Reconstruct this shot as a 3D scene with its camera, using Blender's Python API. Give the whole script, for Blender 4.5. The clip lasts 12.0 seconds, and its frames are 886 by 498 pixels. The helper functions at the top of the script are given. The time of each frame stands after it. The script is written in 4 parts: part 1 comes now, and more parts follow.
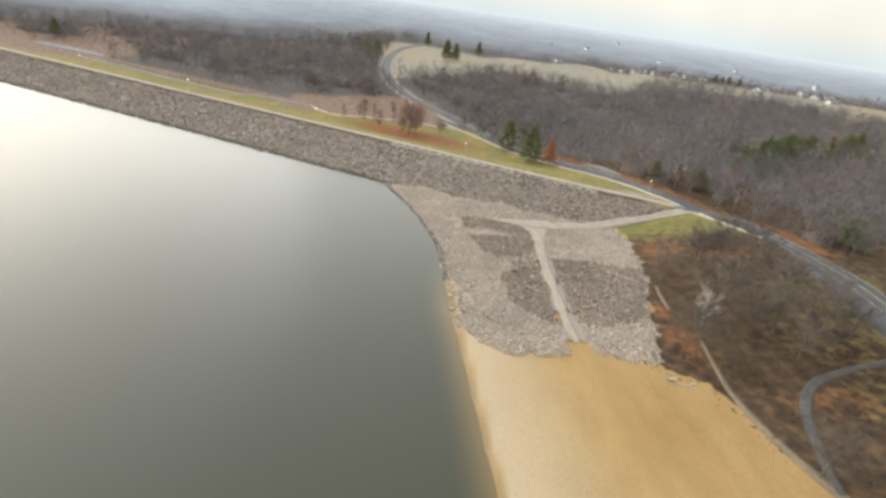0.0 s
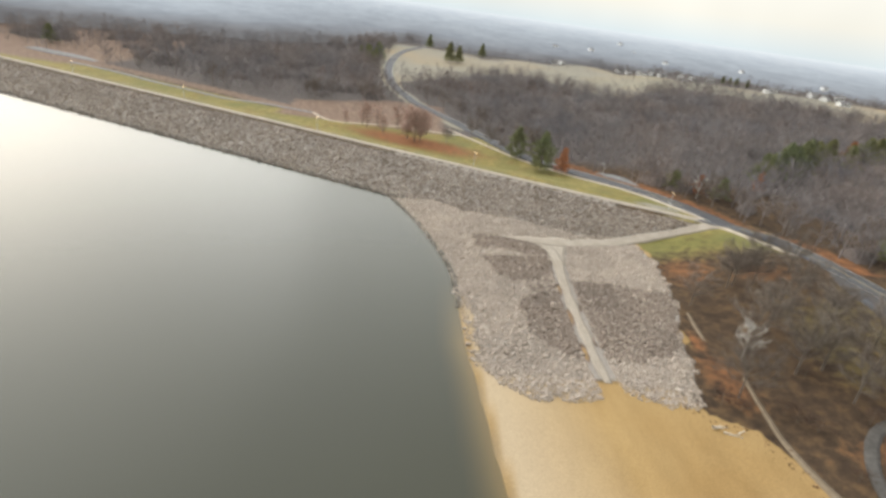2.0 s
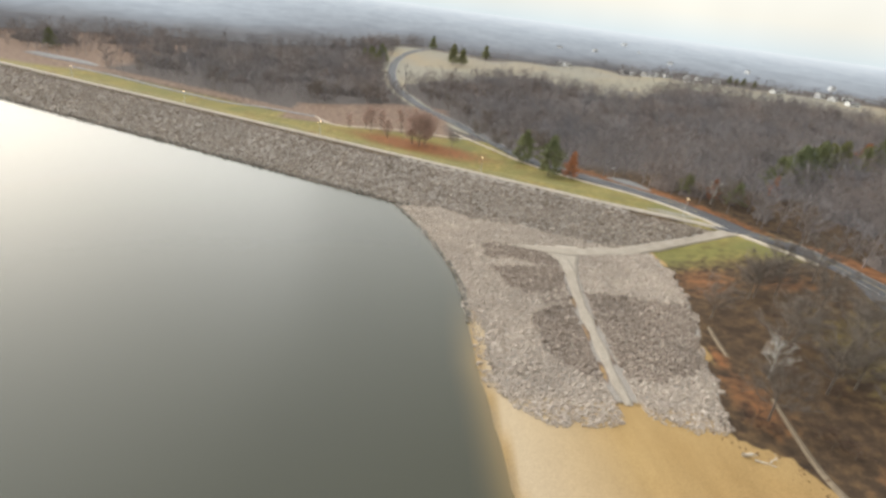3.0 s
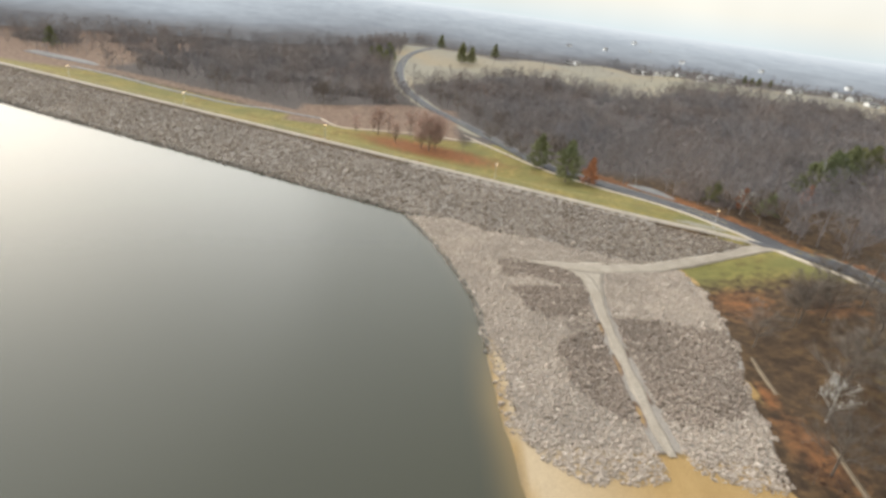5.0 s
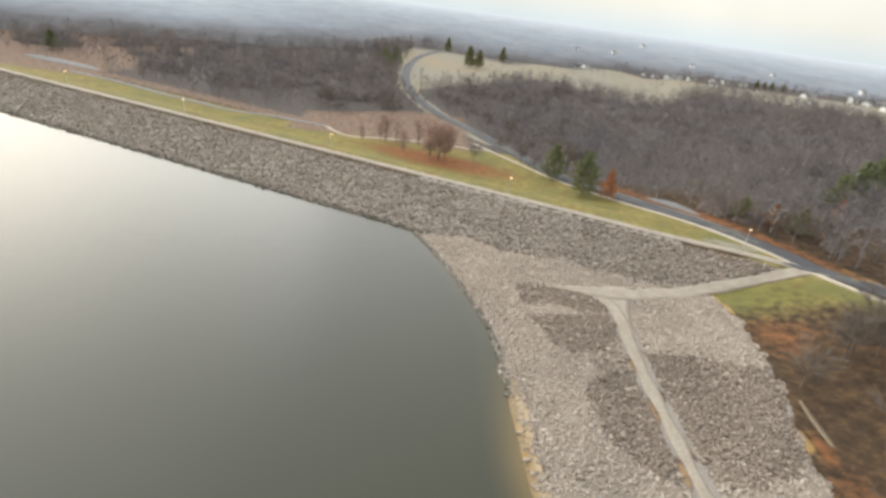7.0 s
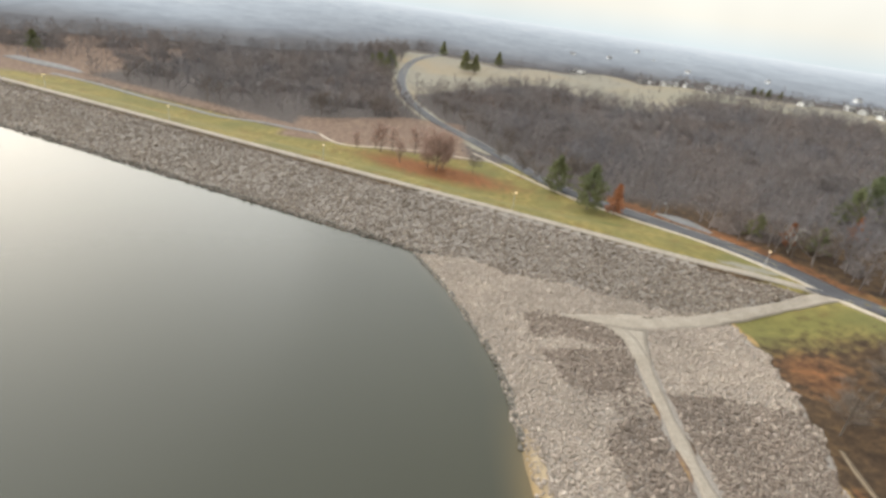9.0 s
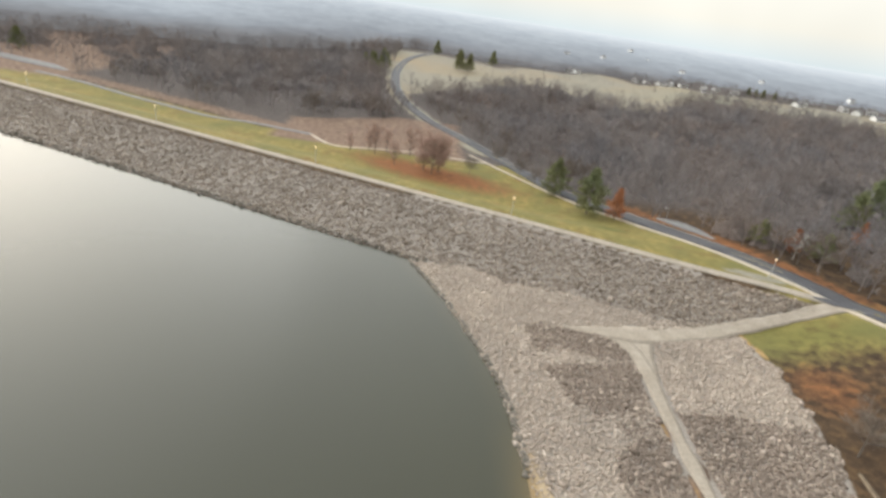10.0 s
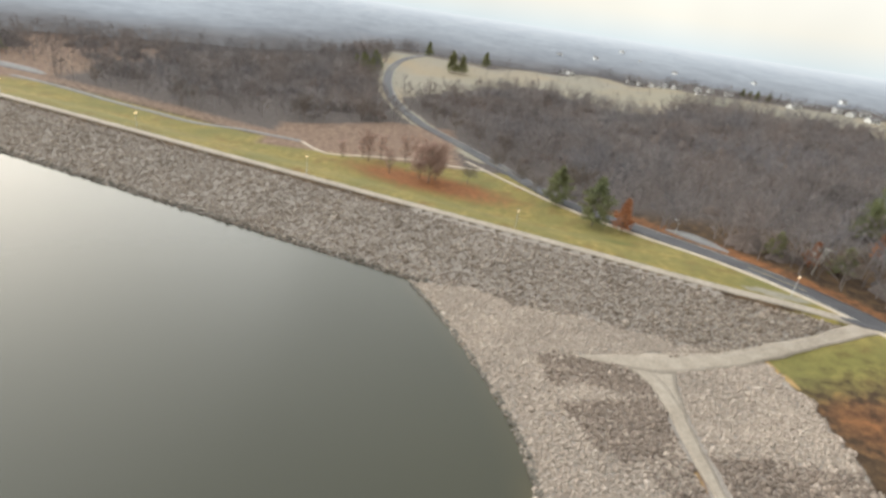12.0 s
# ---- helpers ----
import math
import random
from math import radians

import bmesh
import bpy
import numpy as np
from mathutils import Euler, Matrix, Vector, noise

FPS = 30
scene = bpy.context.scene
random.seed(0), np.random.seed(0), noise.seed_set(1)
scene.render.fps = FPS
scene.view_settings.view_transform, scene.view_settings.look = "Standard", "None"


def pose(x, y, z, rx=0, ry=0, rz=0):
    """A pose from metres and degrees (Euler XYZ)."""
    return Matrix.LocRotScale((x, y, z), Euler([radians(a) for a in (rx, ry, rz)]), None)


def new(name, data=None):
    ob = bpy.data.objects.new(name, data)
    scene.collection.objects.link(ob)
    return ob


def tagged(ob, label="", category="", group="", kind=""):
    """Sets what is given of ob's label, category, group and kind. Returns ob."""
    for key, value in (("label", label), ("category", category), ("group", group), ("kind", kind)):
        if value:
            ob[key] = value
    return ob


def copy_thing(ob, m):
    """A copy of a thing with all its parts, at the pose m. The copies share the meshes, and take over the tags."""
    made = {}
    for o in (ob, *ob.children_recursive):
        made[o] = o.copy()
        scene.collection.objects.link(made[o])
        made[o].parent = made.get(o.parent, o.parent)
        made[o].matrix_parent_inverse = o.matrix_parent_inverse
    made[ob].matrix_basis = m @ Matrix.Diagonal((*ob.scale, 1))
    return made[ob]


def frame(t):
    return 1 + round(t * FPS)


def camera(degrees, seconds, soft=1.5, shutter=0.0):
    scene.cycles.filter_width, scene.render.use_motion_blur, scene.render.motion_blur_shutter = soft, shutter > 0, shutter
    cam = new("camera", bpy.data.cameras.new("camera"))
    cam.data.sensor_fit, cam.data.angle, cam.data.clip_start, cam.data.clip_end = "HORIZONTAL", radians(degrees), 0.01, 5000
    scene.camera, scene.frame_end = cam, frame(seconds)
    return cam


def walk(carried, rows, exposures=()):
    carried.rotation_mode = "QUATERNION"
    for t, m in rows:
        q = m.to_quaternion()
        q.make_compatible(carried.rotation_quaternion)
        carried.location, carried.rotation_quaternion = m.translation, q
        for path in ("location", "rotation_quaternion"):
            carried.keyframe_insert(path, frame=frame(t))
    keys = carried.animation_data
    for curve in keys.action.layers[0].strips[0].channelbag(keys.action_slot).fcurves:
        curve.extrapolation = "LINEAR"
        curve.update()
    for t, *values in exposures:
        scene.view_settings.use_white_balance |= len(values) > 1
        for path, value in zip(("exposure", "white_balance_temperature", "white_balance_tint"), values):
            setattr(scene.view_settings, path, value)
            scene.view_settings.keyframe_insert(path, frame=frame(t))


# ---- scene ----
cam = camera(79.3, 12.0, soft=3.2)
METRES, EYE, TILT, LEAN, TURN = 60.0, 51.5, -24.5, -7.7, 0.0
ROWS = [
    (0.0, 0.0, 0.0, 0.0, -0.0, 0.0, 0.0),
    (0.5, -0.0112, 0.0419, 0.0195, 0.06, -0.05, 0.25),
    (1.0, -0.02, 0.0793, 0.0401, 0.17, 0.06, 0.47),
    (1.5, -0.0292, 0.1186, 0.0589, 0.28, -0.0, 0.43),
    (2.0, -0.0369, 0.1566, 0.0777, 0.15, 0.12, 0.25),
    (2.5, -0.0456, 0.1967, 0.094, 0.36, 0.2, 0.47),
    (3.0, -0.054, 0.2347, 0.1112, 0.5, 0.28, 0.47),
    (3.5, -0.0614, 0.2737, 0.1271, 0.7, 0.37, 0.58),
    (5.5, -0.0915, 0.4257, 0.1965, 1.25, 0.07, 0.12),
    (6.0, -0.0997, 0.4609, 0.2138, 1.38, 0.19, 0.09),
    (6.5, -0.1093, 0.495, 0.235, 1.49, 0.2, -0.08),
    (7.0, -0.1175, 0.5304, 0.2539, 1.58, 0.31, -0.01),
    (9.0, -0.1545, 0.6698, 0.3288, 0.75, 0.56, -0.28),
    (9.5, -0.1627, 0.7054, 0.346, 0.43, 0.46, -0.22),
    (10.0, -0.1705, 0.7418, 0.3629, 0.01, 0.4, -0.3),
    (10.5, -0.1802, 0.7777, 0.3805, -0.34, 0.47, -0.28),
    (11.0, -0.188, 0.8112, 0.3979, -0.89, 0.46, -0.33),
    (11.5, -0.197, 0.8467, 0.4128, -1.02, 0.51, 0.12),
    (12.0, -0.2074, 0.8781, 0.4283, -0.92, 0.48, 0.11),
]
walk(cam, [(t, pose(0, 0, EYE, TILT, LEAN, TURN) @ pose(METRES * x, METRES * y, METRES * z, 90 + pitch, roll, yaw)) for t, x, y, z, yaw, pitch, roll in ROWS])

# ---- light ----
SUN_EL, SUN_AZ = 19.0, 316.0   # degrees; azimuth clockwise from +y
world = bpy.data.worlds.new("world")
scene.world = world
world.use_nodes = True
wn, wl = world.node_tree.nodes, world.node_tree.links
wn.clear()
w_out, w_bg = wn.new("ShaderNodeOutputWorld"), wn.new("ShaderNodeBackground")
w_sky = wn.new("ShaderNodeTexSky")
w_sky.sky_type, w_sky.sun_disc = "NISHITA", False
w_sky.sun_elevation, w_sky.sun_rotation = radians(SUN_EL), radians(SUN_AZ)
w_sky.dust_density, w_sky.air_density = 6.0, 1.0
w_co, w_sep = wn.new("ShaderNodeTexCoord"), wn.new("ShaderNodeSeparateXYZ")
w_ramp = wn.new("ShaderNodeValToRGB")          # cloud deck: pale blue-white low down, cream above
w_ramp.color_ramp.elements[0].position, w_ramp.color_ramp.elements[0].color = 0.0, (8.0, 9.0, 9.3, 1)
w_ramp.color_ramp.elements[1].position, w_ramp.color_ramp.elements[1].color = 0.045, (10.1, 9.85, 8.8, 1)
e = w_ramp.color_ramp.elements.new(0.18)
e.color = (11.3, 11.2, 10.5, 1)
e = w_ramp.color_ramp.elements.new(0.6)
e.color = (10.3, 10.8, 11.1, 1)
w_noise = wn.new("ShaderNodeTexNoise")
w_noise.inputs["Scale"].default_value, w_noise.inputs["Detail"].default_value = 2.2, 3.0
w_map = wn.new("ShaderNodeMapRange")
w_map.inputs[1].default_value, w_map.inputs[2].default_value, w_map.inputs[3].default_value, w_map.inputs[4].default_value = 0.3, 0.7, 0.88, 1.08
w_mul = wn.new("ShaderNodeMix")
w_mul.data_type, w_mul.blend_type = "RGBA", "MULTIPLY"
w_mul.inputs[0].default_value = 1.0
w_mix = wn.new("ShaderNodeMix")
w_mix.data_type = "RGBA"
w_mix.inputs[0].default_value = 0.93
wl.new(w_co.outputs["Generated"], w_sep.inputs[0])
wl.new(w_sep.outputs["Z"], w_ramp.inputs[0])
wl.new(w_co.outputs["Generated"], w_noise.inputs["Vector"])
wl.new(w_noise.outputs[0], w_map.inputs[0])
wl.new(w_ramp.outputs[0], w_mul.inputs[6])
wl.new(w_map.outputs[0], w_mul.inputs[7])
wl.new(w_sky.outputs[0], w_mix.inputs[6])
wl.new(w_mul.outputs[2], w_mix.inputs[7])
w_dot = wn.new("ShaderNodeVectorMath")          # the veiled sun's glow in the cloud
w_dot.operation = "DOT_PRODUCT"
w_dot.inputs[1].default_value = (math.sin(radians(SUN_AZ)) * math.cos(radians(SUN_EL)), math.cos(radians(SUN_AZ)) * math.cos(radians(SUN_EL)), math.sin(radians(SUN_EL)))
w_lobe = wn.new("ShaderNodeMapRange")
w_lobe.interpolation_type = "SMOOTHSTEP"
for i, v in enumerate((0.05, 1.0, 0.90, 2.9)):
    w_lobe.inputs[i + 1].default_value = v
w_glow = wn.new("ShaderNodeMix")
w_glow.data_type, w_glow.blend_type = "RGBA", "MULTIPLY"
w_up = wn.new("ShaderNodeMapRange")           # the glow stands above the horizon's haze
for i, v in enumerate((0.09, 0.2, 0.0, 1.0)):
    w_up.inputs[i + 1].default_value = v
wl.new(w_sep.outputs["Z"], w_up.inputs[0])
wl.new(w_up.outputs[0], w_glow.inputs[0])
wl.new(w_co.outputs["Generated"], w_dot.inputs[0])
wl.new(w_dot.outputs["Value"], w_lobe.inputs[0])
wl.new(w_mix.outputs[2], w_glow.inputs[6])
wl.new(w_lobe.outputs[0], w_glow.inputs[7])
wl.new(w_glow.outputs[2], w_bg.inputs[0])
w_bg.inputs[1].default_value = 0.106
wl.new(w_bg.outputs[0], w_out.inputs[0])

sun = new("sun", bpy.data.lights.new("sun", "SUN"))
sun.data.energy, sun.data.angle, sun.data.color = 0.8, radians(60), (1.0, 0.98, 0.94)
sun.rotation_euler = Euler((radians(90 - SUN_EL), 0, radians(180 - SUN_AZ)))
scene.view_settings.exposure = 0.0


# ---- materials ----
class Mat:
    """A node material with a Principled shader and short helpers."""

    def __init__(self, name, rough=0.9, spec=0.3):
        self.m = bpy.data.materials.new(name)
        self.m.use_nodes = True
        self.n, self.l = self.m.node_tree.nodes, self.m.node_tree.links
        self.b = self.n["Principled BSDF"]
        self.b.inputs["Roughness"].default_value = rough
        self.b.inputs["Specular IOR Level"].default_value = spec
        self.pos = self.n.new("ShaderNodeNewGeometry").outputs["Position"]

    def noise(self, scale, detail=4.0, rough=0.55, vec=None, warp=0.0):
        t = self.n.new("ShaderNodeTexNoise")
        t.inputs["Scale"].default_value, t.inputs["Detail"].default_value = scale, detail
        t.inputs["Roughness"].default_value, t.inputs["Distortion"].default_value = rough, warp
        self.l.new(vec or self.pos, t.inputs["Vector"])
        return t.outputs[0]

    def stretch(self, sx, sy, sz, rz=0.0):
        t = self.n.new("ShaderNodeMapping")
        t.inputs["Scale"].default_value = (sx, sy, sz)
        t.inputs["Rotation"].default_value = (0, 0, radians(rz))
        self.l.new(self.pos, t.inputs["Vector"])
        return t.outputs[0]

    def ramp(self, src, *stops):
        t = self.n.new("ShaderNodeValToRGB")
        while len(t.color_ramp.elements) < len(stops):
            t.color_ramp.elements.new(0.5)
        for el, (p, c) in zip(t.color_ramp.elements, stops):
            el.position, el.color = p, (*c, 1)
        self.l.new(src, t.inputs[0])
        return t.outputs[0]

    def fit(self, src, a, b, c=0.0, d=1.0):
        t = self.n.new("ShaderNodeMapRange")
        for i, v in enumerate((a, b, c, d)):
            t.inputs[i + 1].default_value = v
        self.l.new(src, t.inputs[0])
        return t.outputs[0]

    def math(self, op, a, b):
        t = self.n.new("ShaderNodeMath")
        t.operation = op
        for i, v in enumerate((a, b)):
            if isinstance(v, (int, float)):
                t.inputs[i].default_value = v
            else:
                self.l.new(v, t.inputs[i])
        return t.outputs[0]

    def mix(self, fac, a, b, mode="MIX"):
        t = self.n.new("ShaderNodeMix")
        t.data_type, t.blend_type = "RGBA", mode
        for i, v in ((0, fac), (6, a), (7, b)):
            if isinstance(v, tuple):
                t.inputs[i].default_value = (*v, 1)
            elif isinstance(v, (int, float)):
                t.inputs[i].default_value = v
            else:
                self.l.new(v, t.inputs[i])
        return t.outputs[2]

    def attr(self, name):
        t = self.n.new("ShaderNodeAttribute")
        t.attribute_name = name
        return t.outputs["Fac"]

    def island(self):
        return self.n.new("ShaderNodeNewGeometry").outputs["Random Per Island"]

    def each(self):
        return self.n.new("ShaderNodeObjectInfo").outputs["Random"]

    def color(self, src):
        self.l.new(src, self.b.inputs["Base Color"])
        return self

    def bump(self, src, dist, strength=0.6):
        t = self.n.new("ShaderNodeBump")
        t.inputs["Distance"].default_value, t.inputs["Strength"].default_value = dist, strength
        self.l.new(src, t.inputs["Height"])
        self.l.new(t.outputs[0], self.b.inputs["Normal"])
        return self


def two_tone(name, a, b, scale, rough=0.9, bump=0.03, fine=6.0, spec=0.3):
    m = Mat(name, rough, spec)
    big, small = m.noise(scale, 5), m.noise(scale * fine, 4)
    c = m.ramp(big, (0.32, a), (0.68, b))
    c = m.mix(0.5, c, m.ramp(small, (0.3, (0.35, 0.35, 0.35)), (0.7, (0.72, 0.72, 0.72))), "OVERLAY")
    return m.color(c).bump(small, bump)


def twig_material(name, a, b, by_object=False):
    m = Mat(name, 0.95, 0.1)
    r = m.each() if by_object else m.noise(0.11, 4)
    c = m.ramp(r, (0.3, a), (0.7, b))
    if not by_object:
        warm = m.ramp(m.noise(0.03, 3), (0.35, (0.46, 0.48, 0.51)), (0.5, (0.52, 0.5, 0.48)), (0.66, (0.58, 0.51, 0.45)))
        c = m.mix(0.8, c, warm, "OVERLAY")
    return m.color(m.mix(0.2, c, m.ramp(m.noise(1.3, 3), (0.3, (0.3, 0.3, 0.3)), (0.7, (0.75, 0.72, 0.7))), "OVERLAY"))


# ground: leaf litter, grass, straw, sand and gravel bed, laid out by masks on the sheet
gm = Mat("ground_cover", 0.95, 0.15)
g1, g2, g3 = gm.noise(0.06, 5), gm.noise(0.5, 5), gm.noise(4.0, 4)
wob = gm.math("MULTIPLY", gm.math("SUBTRACT", gm.math("ADD", gm.math("MULTIPLY", g2, 0.6), gm.math("MULTIPLY", g1, 0.4)), 0.5), 1.1)


def edge(mask, w=0.08):
    return gm.fit(gm.math("ADD", gm.attr(mask), wob), 0.5 - w, 0.5 + w)


litter = gm.ramp(g2, (0.28, (0.034, 0.023, 0.016)), (0.5, (0.068, 0.044, 0.026)), (0.72, (0.125, 0.076, 0.038)))
grass = gm.ramp(g2, (0.3, (0.145, 0.118, 0.04)), (0.55, (0.23, 0.185, 0.06)), (0.75, (0.34, 0.245, 0.09)))
grass = gm.mix(gm.fit(gm.noise(0.14, 4), 0.52, 0.68, 0.0, 0.75), grass, (0.17, 0.095, 0.038))
grass = gm.mix(gm.fit(g1, 0.4, 0.66), grass, (0.15, 0.138, 0.05))
straw = gm.ramp(g2, (0.3, (0.20, 0.178, 0.132)), (0.7, (0.28, 0.252, 0.20)))
sand = gm.ramp(g1, (0.3, (0.285, 0.18, 0.072)), (0.7, (0.35, 0.237, 0.106)))
sand = gm.mix(0.35, sand, gm.ramp(gm.noise(0.35, 5, vec=gm.stretch(1.0, 0.25, 1.0, 12)), (0.35, (0.42, 0.4, 0.38)), (0.65, (0.6, 0.58, 0.55))), "OVERLAY")
rust = gm.ramp(g2, (0.3, (0.15, 0.066, 0.03)), (0.7, (0.27, 0.115, 0.046)))
bed = gm.ramp(g3, (0.3, (0.20, 0.172, 0.145)), (0.7, (0.34, 0.298, 0.255)))
floor_c = gm.ramp(g2, (0.3, (0.065, 0.054, 0.048)), (0.7, (0.12, 0.10, 0.09)))
gc = gm.mix(gm.attr("woodfloor"), litter, floor_c)
gc = gm.mix(edge("grass", 0.2), gc, grass)
lush = gm.ramp(g2, (0.3, (0.092, 0.094, 0.03)), (0.7, (0.145, 0.138, 0.044)))
gc = gm.mix(edge("lush", 0.3), gc, lush)
straw = gm.mix(gm.fit(gm.noise(0.012, 3), 0.45, 0.75), straw, (0.31, 0.225, 0.13))
straw = gm.mix(gm.fit(gm.noise(0.006, 2), 0.48, 0.68, 0.0, 0.6), straw, (0.20, 0.205, 0.16))
gc = gm.mix(edge("straw"), gc, straw)
brush = gm.ramp(g2, (0.3, (0.105, 0.07, 0.05)), (0.52, (0.19, 0.125, 0.09)), (0.72, (0.28, 0.205, 0.14)))
gc = gm.mix(edge("brush", 0.18), gc, brush)
gc = gm.mix(edge("rust", 0.25), gc, rust)
sand = gm.mix(gm.attr("dry"), sand, (0.40, 0.315, 0.21))
sand = gm.mix(gm.attr("wet"), sand, (0.22, 0.155, 0.08))
gc = gm.mix(edge("sand"), gc, sand)
gc = gm.mix(edge("rock"), gc, bed)
gc = gm.mix(0.3, gc, gm.ramp(g3, (0.3, (0.3, 0.3, 0.3)), (0.7, (0.75, 0.75, 0.75))), "OVERLAY")
gm.color(gc).bump(g3, 0.12)
wetness = gm.fit(gm.attr("wet"), 0.0, 1.0, 0.95, 0.45)
gm.l.new(wetness, gm.b.inputs["Roughness"])

wm = Mat("lake_water", 0.25, 0.5)
wm.b.inputs["IOR"].default_value = 1.333
wc = wm.ramp(wm.noise(0.008, 3), (0.3, (0.035, 0.034, 0.019)), (0.7, (0.045, 0.044, 0.025)))
wc = wm.mix(wm.attr("shallow"), wc, (0.155, 0.108, 0.043))
wm.color(wc)
wm.bump(wm.noise(1.1, 3, vec=wm.stretch(1.0, 1.6, 1.0, 25)), 0.03, 0.4)


def stone_material(name, *tones):
    m = Mat(name, 0.9, 0.25)
    c = m.ramp(m.island(), *[((i + 0.5) / len(tones), t) for i, t in enumerate(tones)])
    c = m.mix(0.45, c, m.ramp(m.noise(0.045, 3), (0.38, (0.40, 0.39, 0.385)), (0.62, (0.6, 0.585, 0.57))), "OVERLAY")
    c = m.mix(0.5, c, m.ramp(m.noise(0.16, 4), (0.3, (0.40, 0.39, 0.38)), (0.7, (0.60, 0.59, 0.58))), "OVERLAY")
    return m.color(m.mix(0.4, c, m.ramp(m.noise(5.0, 4), (0.3, (0.3, 0.3, 0.3)), (0.7, (0.75, 0.75, 0.75))), "OVERLAY")).bump(m.noise(7.0, 4), 0.03)


M_GROUND, M_WATER = gm.m, wm.m
M_PALE = stone_material("pale_limestone", (0.322, 0.268, 0.217), (0.379, 0.321, 0.262), (0.480, 0.414, 0.348), (0.336, 0.279, 0.231), (0.403, 0.339, 0.276)).m
M_DARK = stone_material("dark_riprap", (0.185, 0.147, 0.118), (0.235, 0.189, 0.151), (0.205, 0.163, 0.132), (0.360, 0.301, 0.246), (0.225, 0.179, 0.142)).m
M_FACE = stone_material("grey_brown_riprap", (0.185, 0.149, 0.118), (0.235, 0.193, 0.154), (0.210, 0.171, 0.135), (0.410, 0.353, 0.294), (0.260, 0.216, 0.174)).m
M_SANDPATH = two_tone("sandy_concrete", (0.16, 0.12, 0.078), (0.215, 0.163, 0.107), 0.3, bump=0.01).m
M_LEAF = two_tone("brown_leaf_debris", (0.09, 0.05, 0.025), (0.18, 0.095, 0.04), 2.0).m
M_SHRUB = twig_material("dark_shrub_twigs", (0.075, 0.048, 0.036), (0.12, 0.078, 0.055), True).m
M_WET = two_tone("wet_algae_stone", (0.075, 0.066, 0.05), (0.15, 0.13, 0.103), 1.2, 0.6).m
M_GRAVEL = two_tone("packed_gravel", (0.275, 0.23, 0.178), (0.335, 0.287, 0.228), 0.35).m
M_OLDPATH = two_tone("old_path_asphalt", (0.068, 0.06, 0.052), (0.10, 0.09, 0.078), 0.3, bump=0.01).m
M_BAYGREY = two_tone("faded_asphalt", (0.165, 0.16, 0.155), (0.225, 0.215, 0.205), 0.3, bump=0.01).m
M_CREST = two_tone("crest_gravel", (0.28, 0.24, 0.19), (0.35, 0.30, 0.24), 0.25).m
M_CONCRETE = two_tone("pale_concrete", (0.42, 0.35, 0.265), (0.52, 0.445, 0.35), 0.4, bump=0.01).m
M_ASPHALT = two_tone("worn_asphalt", (0.052, 0.05, 0.053), (0.086, 0.083, 0.086), 0.15, 0.75, bump=0.004, fine=20, spec=0.3).m
M_PAINT = two_tone("worn_road_paint", (0.45, 0.42, 0.37), (0.60, 0.57, 0.5), 1.0, bump=0.002).m
M_YELLOW = two_tone("worn_yellow_paint", (0.35, 0.29, 0.17), (0.42, 0.36, 0.22), 1.0, bump=0.002).m
M_BARK = two_tone("grey_brown_bark", (0.12, 0.098, 0.08), (0.20, 0.17, 0.14), 1.5, bump=0.04).m
M_WHITEBARK = two_tone("pale_sycamore_bark", (0.42, 0.39, 0.34), (0.62, 0.6, 0.55), 0.8, bump=0.02).m
M_TWIG = twig_material("bare_twigs", (0.168, 0.152, 0.147), (0.27, 0.25, 0.246)).m
thicket = Mat("brushwood_mass", 0.95, 0.1)
t_c = thicket.ramp(thicket.noise(0.09, 5), (0.3, (0.088, 0.076, 0.07)), (0.7, (0.150, 0.131, 0.123)))
t_c = thicket.mix(0.8, t_c, thicket.ramp(thicket.noise(0.02, 3), (0.35, (0.45, 0.475, 0.51)), (0.5, (0.52, 0.5, 0.48)), (0.66, (0.6, 0.51, 0.44))), "OVERLAY")
thicket.color(thicket.mix(0.5, t_c, thicket.ramp(thicket.noise(1.6, 4), (0.3, (0.3, 0.3, 0.3)), (0.7, (0.7, 0.69, 0.68))), "OVERLAY")).bump(thicket.noise(1.2, 4), 0.5, 0.8)
M_THICKET = thicket.m
M_TWIG_EACH = twig_material("bare_crown_twigs", (0.15, 0.124, 0.102), (0.215, 0.178, 0.146), True).m
M_REDTWIG = twig_material("rusty_leaves", (0.30, 0.12, 0.06), (0.40, 0.18, 0.09), True).m
M_REDBROWN = twig_material("reddish_twigs", (0.36, 0.24, 0.19), (0.45, 0.31, 0.25), True).m
M_NEEDLE = twig_material("conifer_needles", (0.152, 0.17, 0.084), (0.22, 0.23, 0.118)).m
M_PALEMETAL = two_tone("white_metal", (0.6, 0.6, 0.58), (0.7, 0.7, 0.68), 3.0, 0.4, 0.002).m
M_METAL = two_tone("galvanised_steel", (0.35, 0.35, 0.34), (0.45, 0.45, 0.44), 3.0, 0.5, 0.002).m
M_WOODLOG = two_tone("bleached_driftwood", (0.45, 0.38, 0.30), (0.60, 0.53, 0.43), 2.0).m
M_WALLS = two_tone("pale_siding", (0.76, 0.75, 0.72), (0.84, 0.83, 0.80), 0.5, bump=0.01).m
M_ROOF = two_tone("grey_shingles", (0.16, 0.15, 0.145), (0.25, 0.235, 0.225), 0.6).m
M_GLASS = Mat("window_glass", 0.1, 0.5).m
M_GLASS.node_tree.nodes["Principled BSDF"].inputs["Base Color"].default_value = (0.03, 0.035, 0.04, 1)
